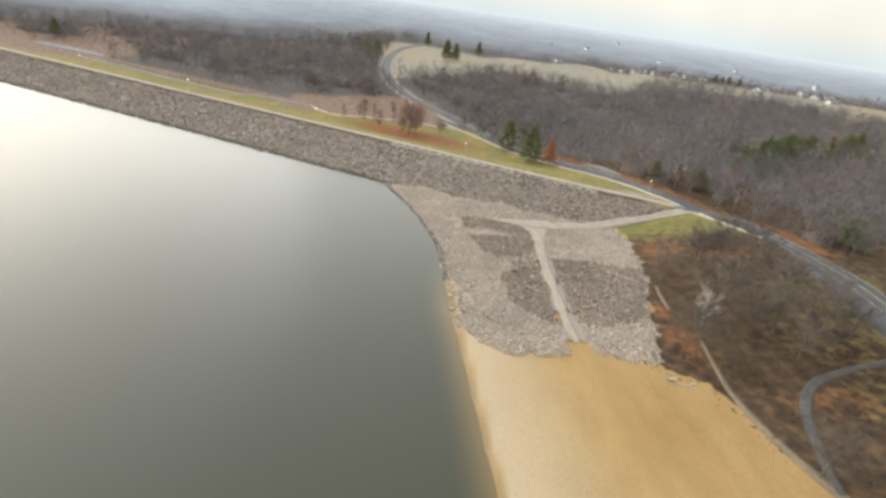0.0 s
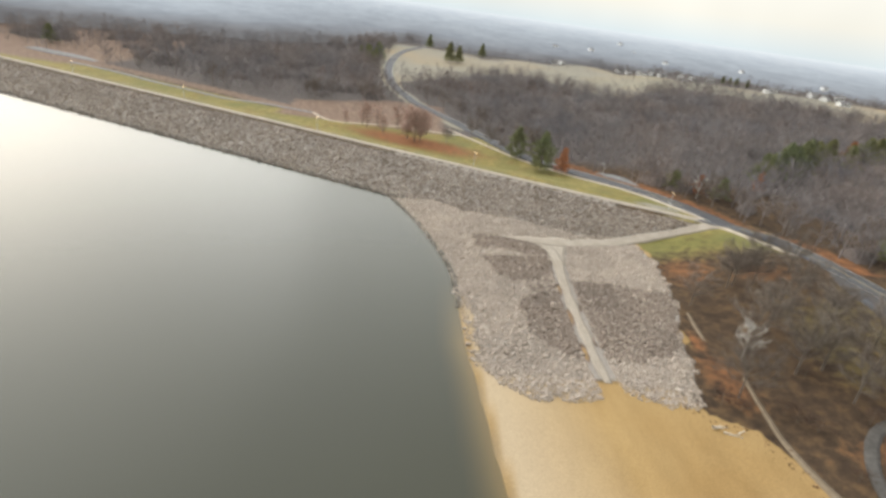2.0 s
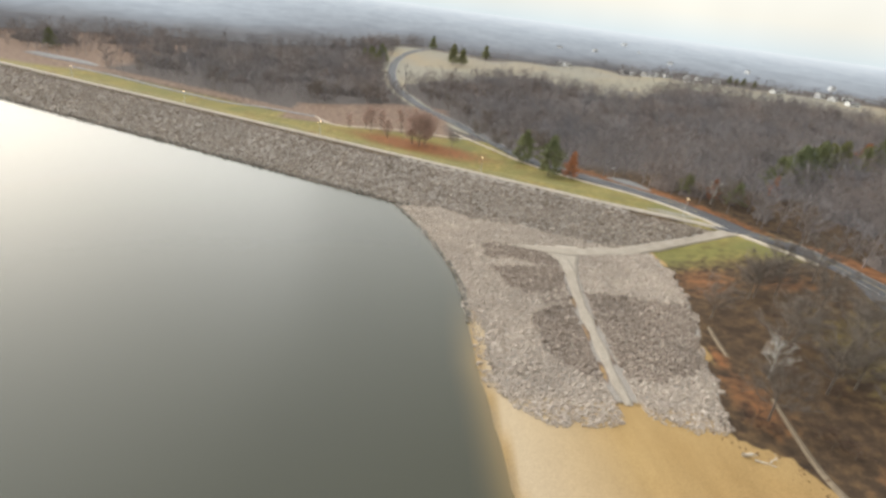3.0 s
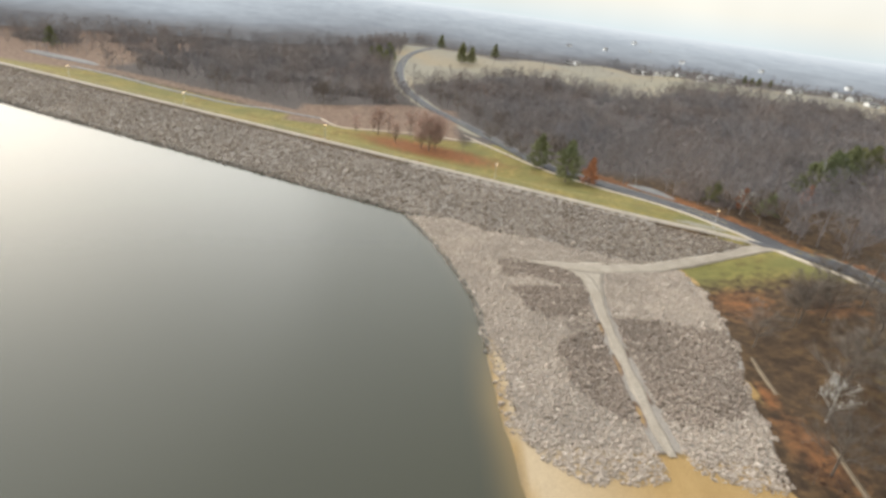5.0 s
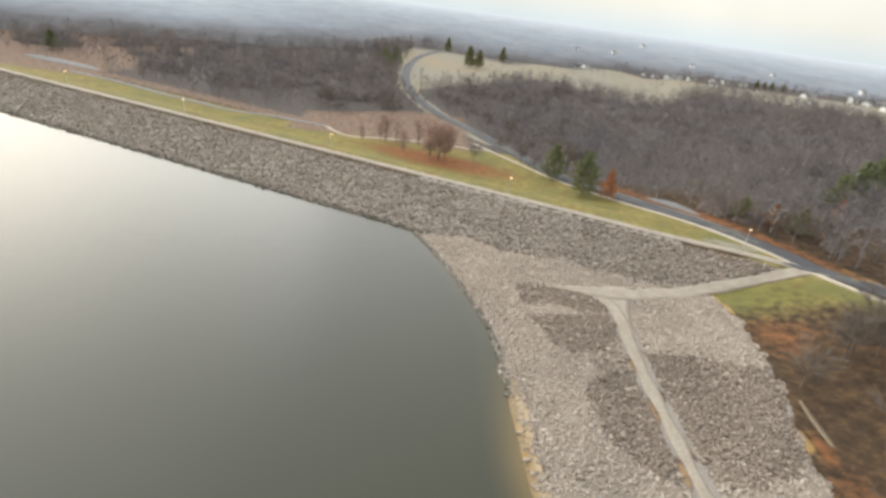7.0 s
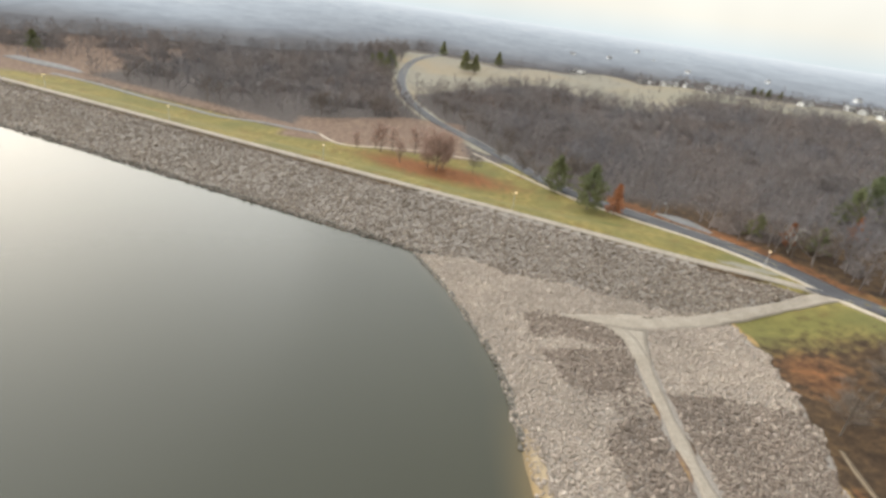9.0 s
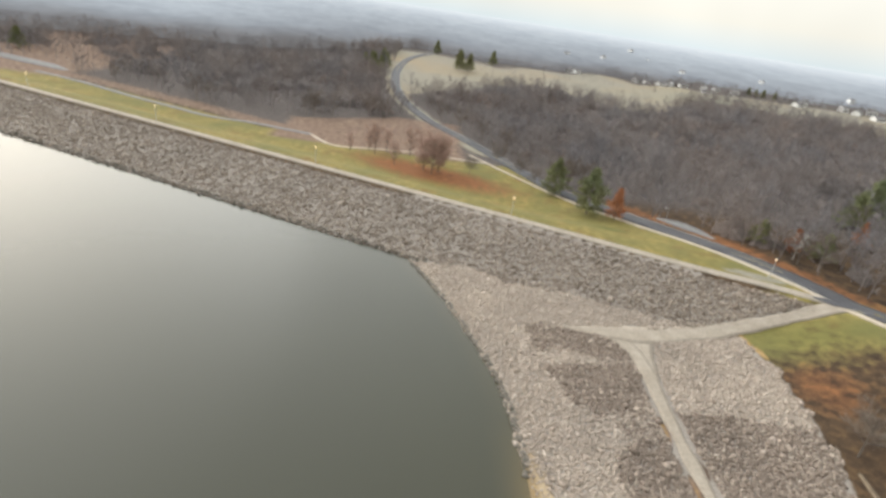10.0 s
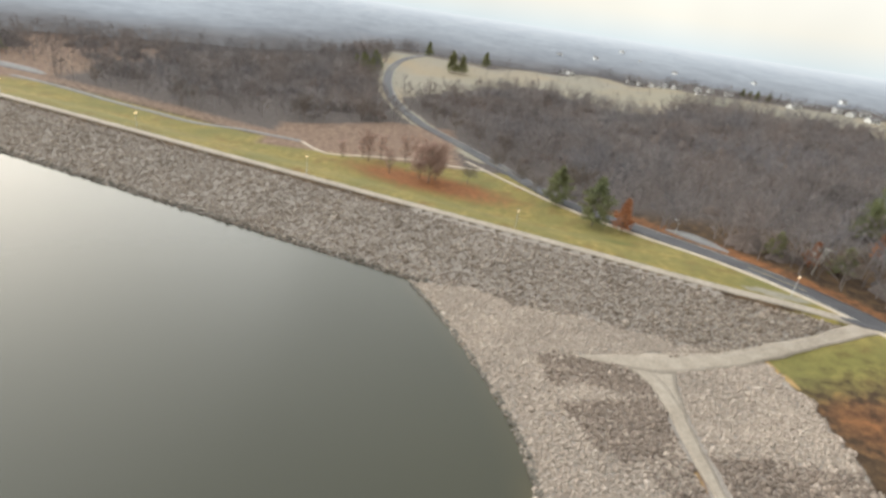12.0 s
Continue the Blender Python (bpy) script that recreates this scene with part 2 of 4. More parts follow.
lamp_m = Mat("lit_lamp", 0.4)
lamp_m.b.inputs["Base Color"].default_value = (0.9, 0.8, 0.6, 1)
lamp_m.b.inputs["Emission Color"].default_value = (1.0, 0.66, 0.30, 1)
lamp_m.b.inputs["Emission Strength"].default_value = 2.6
M_LAMP = lamp_m.m

# ---- plan: the lie of the land ----
UX, UY = 0.925, -0.379         # along the dam
NX, NY = 0.379, 0.925          # across it, away from the lake
TOE, EDGE, BACK, FOOT = 142.0, 166.2, 170.4, 198.0
SHORE_Y = (-400, -100, 0, 50, 58.7, 66, 77, 86, 96, 102, 111, 117, 126, 132, 142, 150, 157, 164)
SHORE_X = (85, 35, 19, 12.8, 11.7, 10.8, 9.5, 8.1, 7.5, 7.3, 6.5, 5.4, 2.9, 0.5, -3.2, -7.4, -10.9, -14)


def smooth(a, b, v):
    t = np.clip((np.asarray(v, float) - a) / (b - a), 0, 1)
    return t * t * (3 - 2 * t)


def across(x, y):
    return NX * x + NY * y


def along(x, y):
    return UX * x + UY * y


def bend(s):
    """How far the crest swings towards the lake at the dam's end."""
    return 2.4 * smooth(-38, -4, s)


def crest_height(s):
    return 6.2 + 1.2 * smooth(-40, 12, s)


def waves(x, y, size, seed=0.0):
    return (np.sin(x / size + 1.3 * np.sin(y / size * 0.7 + seed)) + np.sin(y / size * 1.13 + 1.7 * np.sin(x / size * 0.6 + 2 + seed))) * 0.5


def height(x, y):
    """Height of the ground in metres; the lake's surface is at 0."""
    x, y = np.asarray(x, float), np.asarray(y, float)
    d, s = across(x, y), along(x, y)
    off = x - np.interp(y, SHORE_Y, SHORE_X)
    apron = np.where(off < 0, np.maximum(off * 0.25, -3), 1.25 * smooth(-1.5, 9, off) - 0.05)
    apron = apron + 0.25 * smooth(15, 45, off)
    hill = 5.9 * smooth(50, 92, x) * smooth(20, 110, y) + 1.5 * smooth(48, 75, x)
    low = apron + hill
    top = crest_height(s)
    lip = EDGE - bend(s)
    face = top * (d - TOE) / (lip - TOE)
    ends = smooth(22, 8, s)
    lake_side = np.maximum(low, np.where(d > TOE - 12, face, -3) * ends + low * (1 - ends))
    behind = 7.0 * smooth(-62, 12, s) + 9.0 * smooth(320, 700, y) - 70.0 * smooth(1500, 4200, np.hypot(x, y)) + 0.8 * waves(x, y, 38) * smooth(205, 260, d)
    behind = np.where((x > 92) & (y < 600), np.maximum(behind, 5.5 * smooth(600, 330, y)), behind)
    far_side = top + (behind - top) * smooth(BACK, FOOT, d + bend(s))
    z = np.where(d < lip, np.minimum(lake_side, np.maximum(top, low)), far_side)
    blend = smooth(150, 176, d) * smooth(8, 24, s)
    return z * (1 - blend) + blend * np.where(d < lip, np.maximum(low, 7.2), behind)


# ---- plan end ----
def lie(x, y):
    return float(height(x, y))


def linked(name, verts, faces, material, parent=None, smooth_faces=False):
    me = bpy.data.meshes.new(name)
    if isinstance(verts, np.ndarray):
        k = faces.shape[1]
        me.vertices.add(len(verts))
        me.vertices.foreach_set("co", verts.astype(np.float32).ravel())
        me.loops.add(faces.size)
        me.loops.foreach_set("vertex_index", faces.astype(np.int32).ravel())
        me.polygons.add(len(faces))
        me.polygons.foreach_set("loop_start", np.arange(0, faces.size, k, dtype=np.int32))
        me.update(calc_edges=True)
    else:
        me.from_pydata(verts, [], faces)
    me.validate()
    if smooth_faces:
        me.polygons.foreach_set("use_smooth", [True] * len(me.polygons))
    if material:
        me.materials.append(material)
    ob = new(name, me)
    if parent:
        ob.parent = parent
    return ob


def part(name, bm, material, parent, label=""):
    me = bpy.data.meshes.new(name)
    bm.to_mesh(me)
    bm.free()
    me.materials.append(material)
    ob = new(name, me)
    ob.parent = parent
    return tagged(ob, label)


# ---- ground and water ----
def steps(a, b, fine_a, fine_b, fine, grow=1.16, most=260.0):
    mid = list(np.arange(fine_a, fine_b + 1e-6, fine))
    low, high, q = [], [], fine
    v = fine_a
    while v > a:
        q = min(q * grow, most)
        v -= q
        low.append(v)
    q, v = fine, fine_b
    while v < b:
        q = min(q * grow, most)
        v += q
        high.append(v)
    return np.array(low[::-1] + mid + high)


def grid_faces(nx, ny):
    i = np.arange(nx * ny).reshape(ny, nx)
    return np.stack((i[:-1, :-1], i[:-1, 1:], i[1:, 1:], i[1:, :-1]), -1).reshape(-1, 4)


gx, gy = steps(-4600, 4600, -110, 120, 1.25), steps(-2500, 4800, 40, 300, 1.25)
GX, GY = np.meshgrid(gx, gy)
GZ = height(GX, GY)
ground = linked("ground", np.stack((GX, GY, GZ), -1).reshape(-1, 3), grid_faces(len(gx), len(gy)), M_GROUND, None, True)
tagged(ground, "rolling ground with leaf litter, grass and sand", "ground", kind="structure")

D, S = across(GX, GY), along(GX, GY)
DB = D + bend(S)
OFF = GX - np.interp(GY, SHORE_Y, SHORE_X)
EAST_Y, EAST_X = (60, 72, 87, 97, 113, 128, 142), (40, 43, 47.5, 50.2, 54.4, 55.6, 53.6)
east = np.interp(GY, EAST_Y, EAST_X)
sand_e = np.interp(GY, (-100, 40, 52, 61, 70, 73, 77), (72, 60, 56.5, 54.5, 51.0, 45, 42))


def soft(v, w=1.5):
    return np.clip(0.5 + v / (2 * w), 0, 1)


rock = np.minimum.reduce([soft(OFF - 0.3), soft(east - GX), soft(GY - 79, 2)]) * (DB < EDGE)
TOE_X, TOE_Y = (-30, -12, -2, 6, 10, 20, 30, 40, 48, 60, 72, 80), (-90, 150, 155, 153.5, 149.5, 148.5, 145, 141.5, 139.8, 141.9, 144.9, 147.4)
face_m = np.minimum.reduce([soft(D - TOE + 1), soft(EDGE - 1.6 - DB, 0.6), soft(14 - S), soft(GY - np.interp(GX, TOE_X, TOE_Y), 1)])
rock = np.maximum(rock, face_m)
sand_m = np.minimum.reduce([soft(sand_e - GX, 1.0), soft(79 - GY, 3), soft(OFF + 6, 2)])
sand_m = np.maximum(sand_m, np.minimum.reduce([soft(2.4 - OFF, 1.2), soft(OFF + 6, 2), soft(106 - GY, 8)]))
ROAD_Y = (-120, 90, 112, 128, 141, 152.5, 162, 174, 189.5, 229, 262, 300, 368, 420, 490, 575)
ROAD_X = np.interp(GY, ROAD_Y, (93, 97, 95.5, 91.5, 85, 79.5, 73.5, 66.5, 57.4, 34.5, 18.5, -1, -28, -37, -41, -39))
slope = np.minimum(soft(DB - EDGE - 1.4, 0.6), soft(np.interp(S, (-170, -145, -120, -100, -70), (213, 218, 223, 230, 242)) - D, 2)) * soft(ROAD_X - 1 - GX, 1.5) * soft(18 - S, 5)
lush_m = 0.8 * np.exp(-(((GX - 42) / 6) ** 2 + ((GY - 183) / 6) ** 2)) + 0.66 * np.exp(-(((GX - 67) / 13) ** 2 + ((GY - 137) / 7) ** 2)) + 0.6 * np.exp(-(((GX - 8) / 5) ** 2 + ((GY - 244) / 5) ** 2))
verge = (0.15 + 0.62 * smooth(121, 139, GY)) * np.minimum.reduce([soft(GX - east, 1), soft(150 - GY, 2), soft(GY - 112, 8), soft(92 - GX, 8)])
lawn = 0.38 * np.minimum(soft(GX - 66, 8), soft(112 - GY, 10)) * (D < 165)
grass_m = np.maximum.reduce([slope, verge, lawn])
FIELD_X = (-60, -28, 10, 28, 79, 98, 126, 140, 160, 183, 235, 250, 300, 400)
FIELD_Y = (480, 392, 428, 472, 518, 495, 464, 440, 455, 486, 534, 514, 484, 444)
FAR_X, FAR_Y = (-56, -6, 52, 112, 171, 218, 252, 300, 430, 700), (650, 622, 606, 634, 686, 640, 598, 600, 578, 520)
field = np.minimum.reduce([soft(GY - np.interp(GX, FIELD_X, FIELD_Y), 6), soft(np.interp(GX, FAR_X, FAR_Y) - GY, 15), soft(GX + 56, 6)])
straw_m = field
brush_m = np.minimum.reduce([soft(GX + 70, 5), soft(4 - GX, 6), soft(GY - 249, 2), soft(np.interp(GX, (-180, -118, -82, -65, -27, 0), (313, 290, 287, 290, 322, 322)) - GY, 3)])
brush_m = np.maximum(brush_m, 0.8 * np.minimum.reduce([soft(-178 - GX, 10), soft(GY - 300, 8), soft(460 - GY, 30)]))
brush_m = np.maximum(brush_m, 0.7 * np.minimum.reduce([soft(D - 214, 2), soft(226 - D, 4), soft(-120 - S, 20)]))
rust_m = np.exp(-(((S + 94) / 34) ** 2 + ((D - 208) / 11) ** 2)) * 0.95 + 0.5 * np.exp(-(((GX - 51.5) / 5) ** 2 + ((GY - 84) / 11) ** 2))
rust_m = np.maximum(rust_m, 0.62 * np.minimum(soft(GX - ROAD_X - 3.5, 1), soft(ROAD_X + 11 - GX, 3)) * (GY < 215) * (GY > 118))
rust_m = np.maximum(rust_m, 0.47 * np.exp(-(((GX - 61) / 8) ** 2 + ((GY - 121) / 9) ** 2)))
rust_m = np.maximum(rust_m, 0.45 * np.exp(-(((GX - 76) / 9) ** 2 + ((GY - 117) / 7) ** 2)))
rust_m = np.maximum(rust_m, 0.42 * np.exp(-(((GX - 70) / 12) ** 2 + ((GY - 66) / 5) ** 2)))
rust_m = np.maximum(rust_m, 0.9 * np.exp(-(((GX - 51.6) / 1.3) ** 2 + ((GY - 93.5) / 3.5) ** 2)))
lane = np.interp(GY, (72, 84, 105, 115, 124), (31, 30.2, 30.2, 30.6, 31.4))
beside = np.exp(-((np.abs(GX - lane) - 1.5) / 0.7) ** 2) * smooth(76, 82, GY) * smooth(119, 112, GY) * (0.55 + 0.45 * np.sin(GY * 0.55 + 2 * np.sign(GX - lane)))
brush_m = np.maximum(brush_m, beside)
sand_m = np.maximum(sand_m, 0.62 * beside)
straw_m = np.maximum(straw_m, 0.75 * soft(6.5 - np.abs(GX - ROAD_X), 1.5) * soft(GY - 262, 8) * (GY < 600))
rock = rock * (1 - beside) * (1 - soft(2.8 - OFF, 0.7) * soft(103 - GY, 3))
sand_m = np.maximum(sand_m, 0.72 * np.minimum(soft(0.9 - np.abs(GX - east - 0.7), 0.5), soft(GY - 129, 4)) * (GY < 140))
sand_m = np.maximum(sand_m, 0.85 * np.exp(-(((GX - 49.4) / 1.6) ** 2 + ((GY - 95) / 4.5) ** 2)))
rock = rock * (1 - 0.8 * np.exp(-(((GX - 49.4) / 1.6) ** 2 + ((GY - 95) / 4.5) ** 2)))
straw_m = np.maximum(straw_m, 0.95 * np.exp(-(((S - 2) / 9) ** 2 + ((DB - 172) / 2.2) ** 2)))
wet = np.clip(1.1 - np.abs(OFF - 0.1) / 0.8, 0, 1) * (GY < 110)
dry = 0.85 * np.clip((OFF - 0.7) / 0.6, 0, 1) * np.clip((17 - OFF) / 14.0, 0, 1) * (GY < 106)
for key, val in (("rock", rock), ("sand", sand_m), ("grass", grass_m), ("straw", straw_m), ("rust", rust_m), ("wet", wet), ("dry", dry), ("brush", brush_m), ("lush", lush_m), ("woodfloor", smooth(FOOT + 12, FOOT + 30, D))):
    at = ground.data.attributes.new(key, "FLOAT", "POINT")
    at.data.foreach_set("value", val.astype(np.float32).ravel())

wx, wy = steps(-4000, 60, -20, 30, 1.0), steps(-2500, 460, 20, 180, 1.6)
WX, WY = np.meshgrid(wx, wy)
keep = across(WX, WY) < TOE + 30
water = linked("water", np.stack((WX, WY, 0 * WX), -1).reshape(-1, 3), grid_faces(len(wx), len(wy))[keep[:-1, :-1].ravel()], M_WATER)
WOFF = (np.interp(WY, SHORE_Y, SHORE_X) - WX).ravel()
near = np.clip(1 - WOFF / 5.0, 0, 1) ** 1.6 * np.clip((112 - WY.ravel()) / 25, 0.12, 1) * (WY.ravel() < 165)
at = water.data.attributes.new("shallow", "FLOAT", "POINT")
at.data.foreach_set("value", (0.9 * near).astype(np.float32))
tagged(water, "calm grey-green lake water under an overcast sky", "water", kind="structure")


# ---- roads and paths ----
def curve_points(pts, step=2.0):
    p = [np.array(q, float) for q in pts]
    p = [2 * p[0] - p[1]] + p + [2 * p[-1] - p[-2]]
    out = []
    for a, b, c, d in zip(p, p[1:], p[2:], p[3:]):
        n = max(2, int(np.linalg.norm(c - b) / step))
        for t in np.linspace(0, 1, n, endpoint=False):
            out.append(0.5 * (2 * b + (c - a) * t + (2 * a - 5 * b + 4 * c - d) * t * t + (3 * b - a - 3 * c + d) * t ** 3))
    out.append(p[-2])
    return np.array(out)


def ribbon(name, pts, width, material, lift=0.06, thick=0.3, offset=0.0, lanes=5, parent=None, wander=0.0, step=2.0, dash=None, flat=0.6):
    c = curve_points(pts, step)
    t = np.gradient(c[:, :2], axis=0)
    t /= np.linalg.norm(t, axis=1)[:, None]
    nrm = np.stack((-t[:, 1], t[:, 0]), -1)
    w = c[:, 2] if c.shape[1] > 2 else np.full(len(c), width)
    w = w + wander * np.array([noise.noise((q[0] * 0.2, q[1] * 0.2, 3.0)) for q in c])
    v = []
    for k in range(lanes):
        f = k / (lanes - 1) - 0.5
        q = c[:, :2] + nrm * (offset + f * w)[:, None]
        v.append(np.column_stack((q, height(q[:, 0], q[:, 1]))))
    v = np.array(v)
    v[:, :, 2] = v[:, :, 2] * (1 - flat) + v[:, :, 2].max(0) * flat + lift
    under = v[[0, -1]].copy()
    under[:, :, 2] -= thick
    v = np.concatenate((under[:1], v, under[1:]))
    f = grid_faces(len(c), lanes + 2)
    if dash:
        f = f.reshape(lanes + 1, -1, 4)[:, [i for i in range(len(c) - 1) if i % dash[0] < dash[1]]].reshape(-1, 4)
    return linked(name, v.reshape(-1, 3), f[:, ::-1], material, parent, False)


ROAD = [(-5, 690), (-18, 640), (-33, 590), (-40, 540), (-40.5, 480), (-36, 418), (-28, 374), (-19, 346), (-10, 323), (0.5, 303), (10, 284), (19.5, 262), (34.5, 229), (46, 209.5), (57.4, 189.5), (66.5, 174), (73.5, 162), (79.5, 152.5), (85, 141), (91.5, 128), (95.5, 112), (97, 98), (96, 60), (90, 0), (90, -120)]
road = ribbon("road", ROAD, 6.4, M_ASPHALT, 0.10, 0.5)
tagged(road, "dark worn asphalt road with pale edge lines", "road", kind="structure")
for o, m_, nm in ((2.95, M_PAINT, "edge_line"), (-2.95, M_PAINT, "edge_line"), (0.12, M_YELLOW, "centre_line"), (-0.12, M_YELLOW, "centre_line")):
    ribbon(nm, ROAD, 0.14, m_, 0.115, 0.01, o, 2, road)
walkway = ribbon("pavement", [(7, 263), (15.5, 249), (31, 226), (42.5, 207), (54, 187.4), (62.8, 172), (69.8, 160), (76, 150.2), (81.5, 138.5), (88, 125.5)], 1.4, M_CONCRETE, 0.11, 0.4, lanes=3)
tagged(walkway, "pale concrete footway beside the road", "footway", kind="structure")


def on_dam(s, d):
    return (UX * s + NX * d, UY * s + NY * d)


crest = ribbon("pavement", [on_dam(s, 168.2 - float(bend(s))) for s in range(-420, 10, 8)] + [(77.5, 147.0)], 3.0, M_CREST, 0.08, 0.3, wander=0.3)
tagged(crest, "pale gravel path along the dam's crest", "path", kind="structure")
trail = ribbon("pavement", [(-55.8, 259.5), (-51.8, 254.0), (-48.3, 250.0), (-44.4, 247.6), (-39.4, 247.8), (-29.5, 251.0), (-19.2, 253.2), (-13.9, 254.4), (-4.3, 253.7), (4.3, 252.2), (12.9, 252.3)], 1.3, M_CONCRETE, 0.08, 0.3)
tagged(trail, "pale concrete trail winding through grass", "trail", kind="structure")
west_path = ribbon("pavement", [(-193.5, 307.5), (-181.1, 303.2), (-162.2, 295.5), (-136.8, 282.7), (-117.3, 274.4), (-98.8, 266.5), (-81.3, 265.4), (-67.6, 262.5), (-56.3, 260.0)], 2.6, M_BAYGREY, 0.08, 0.3)
tagged(west_path, "grey asphalt path at the foot of the dam", "path", kind="structure")
pad = ribbon("pavement", [(-235, 338, 8), (-215, 330, 9), (-200, 325, 8), (-186, 318, 3)], 8, M_BAYGREY, 0.08, 0.3)
tagged(pad, "pale grey paved pad beside the woods", "pad", kind="structure")
track = ribbon("pavement", [(30.6, 78.5, 1.0), (30.2, 84, 1.6), (30.2, 93, 1.8), (30.2, 105, 2.0), (30.6, 115, 2.3), (31.4, 124, 3.2), (32.5, 131, 5.0), (34, 135.5, 5.0)], 2.4, M_GRAVEL, 0.12, 0.4, wander=0.9, step=1.0, flat=0.1)
tagged(track, "tan packed gravel vehicle track between stones", "track", kind="structure")
ramp_way = ribbon("pavement", [(19, 134.4, 0.6), (22, 134.3, 2.0), (27, 134.2, 4.0), (34, 134.6, 5.6), (44, 136.9, 4.6), (53, 139.2, 3.4), (62, 141.2, 3.0), (71, 143.4, 3.0), (78.5, 145.4, 4.0)], 3.2, M_GRAVEL, 0.13, 0.5, wander=0.9, step=1.0, flat=0.12)
tagged(ramp_way, "grey gravel ramp climbing to the road", "track", kind="structure")
fork = ribbon("pavement", [(24.5, 134.4, 1.6), (28.5, 132.6, 3.0), (30.6, 128.5, 3.0), (31.2, 123, 2.4)], 2.4, M_GRAVEL, 0.128, 0.04, wander=0.5, step=1.0, flat=0.1)
tagged(fork, "packed gravel where two tracks join", "track", kind="structure")
bay = ribbon("pavement", [(60.0, 198.5, 1), (63.2, 194.5, 4.5), (66.0, 188.6, 4.5), (69, 181, 1)], 4, M_BAYGREY, 0.09, 0.3, lanes=4)
tagged(bay, "grey gravel lay-by beside the road", "lay-by", kind="structure")
junction = ribbon("pavement", [(74.6, 148.6, 0.8), (76.4, 147.6, 2.2), (78.4, 146.2, 2.4), (80.2, 144.6, 1.0)], 2, M_ASPHALT, 0.2, 0.3, lanes=4, step=0.8, flat=0.9)
tagged(junction, "dark asphalt patch where the crest path meets the road", "patch", kind="structure")
pull_in = ribbon("pavement", [(90.6, 117, 0.6), (90.6, 109, 4.5), (91.2, 98, 6.0), (91.0, 84, 6.0), (88.5, 62, 6.0), (85, 20, 6.0)], 5, M_ASPHALT, 0.09, 0.3, lanes=4)
tagged(pull_in, "worn dark asphalt pull-in beside the road", "lay-by", kind="structure")
strip = ribbon("pavement", [(54.2, 104, 0.5), (53.6, 99.5, 0.8), (53.2, 94, 0.6)], 0.9, M_SANDPATH, 0.07, 0.3, lanes=3)
tagged(strip, "short pale path strip in leaf litter", "path", kind="structure")
beach_path = ribbon("pavement", [(54.9, 83, 0.5), (54.0, 76, 0.8), (53.3, 68, 1.0), (54.4, 59.5, 1.4), (56.4, 52.3, 1.6), (60, 43, 1.8)], 0.9, M_SANDPATH, 0.07, 0.3, lanes=3)
tagged(beach_path, "pale narrow concrete path edging the beach", "path", kind="structure")
park_path = ribbon("pavement", [(57.5, 45, 1.1), (58.5, 52, 1.2), (60.4, 58, 1.5), (62.3, 63.5, 1.8), (67, 69.8, 1.8), (75, 73.2, 1.4), (84, 75.6, 1.4), (93, 79, 1.6)], 1.7, M_OLDPATH, 0.07, 0.3, lanes=4)
tagged(park_path, "grey asphalt footpath winding through the park", "path", kind="structure")


# ---- riprap ----
rng = np.random.default_rng(4)


CUBE_V = np.array([(i, j, k) for i in (-1, 1) for j in (-1, 1) for k in (-1, 1)], float)
BALL_F = np.array([(0, 1, 3), (0, 3, 2), (4, 6, 7), (4, 7, 5), (0, 4, 5), (0, 5, 1), (2, 3, 7), (2, 7, 6), (0, 2, 6), (0, 6, 4), (1, 5, 7), (1, 7, 3)])
STONES = [(CUBE_V * rng.uniform(0.4, 0.95, (8, 3))) * (1.0, rng.uniform(0.65, 0.95), rng.uniform(0.5, 0.8)) for _ in range(14)]


def turns(n, tilt=0.5):
    a, b, c = rng.uniform(0, 2 * np.pi, n), rng.normal(0, tilt, n), rng.normal(0, tilt, n)
    ca, sa, cb, sb, cc, sc = np.cos(a), np.sin(a), np.cos(b), np.sin(b), np.cos(c), np.sin(c)
    z, o = np.zeros(n), np.ones(n)
    rz = np.array([[ca, -sa, z], [sa, ca, z], [z, z, o]]).transpose(2, 0, 1)
    rx = np.array([[o, z, z], [z, cb, -sb], [z, sb, cb]]).transpose(2, 0, 1)
    ry = np.array([[cc, z, sc], [z, o, z], [-sc, z, cc]]).transpose(2, 0, 1)
    return rz @ rx @ ry


def scatter(name, x, y, size, material, label, sink=0.3, category="stones"):
    n = len(x)
    kind_of = rng.integers(0, len(STONES), n)
    v = np.array(STONES)[kind_of] * size[:, None, None]
    v = np.einsum("nij,nkj->nki", turns(n), v)
    v += np.stack((x, y, height(x, y) + size * (0.45 - sink)), -1)[:, None, :]
    f = BALL_F[None] + (np.arange(n) * len(CUBE_V))[:, None, None]
    ob = linked(name, v.reshape(-1, 3), f.reshape(-1, 3), material)
    return tagged(ob, label, category, kind="stuff")


def near_line(x, y, pts, reach):
    c = curve_points(pts, 1.0)
    w = c[:, 2] * 0.5 if c.shape[1] > 2 else 1.2
    out = np.zeros(len(x), bool)
    for k in range(0, len(x), 4000):
        q = (x[k:k + 4000, None] - c[None, :, 0]) ** 2 + (y[k:k + 4000, None] - c[None, :, 1]) ** 2
        out[k:k + 4000] = (np.sqrt(q) < w + reach).any(1)
    return out


def wobble(x, y, s=1.2):
    return s * waves(x, y, 1.7, 1.0) + s * 0.7 * waves(x, y, 0.63, 4.0)


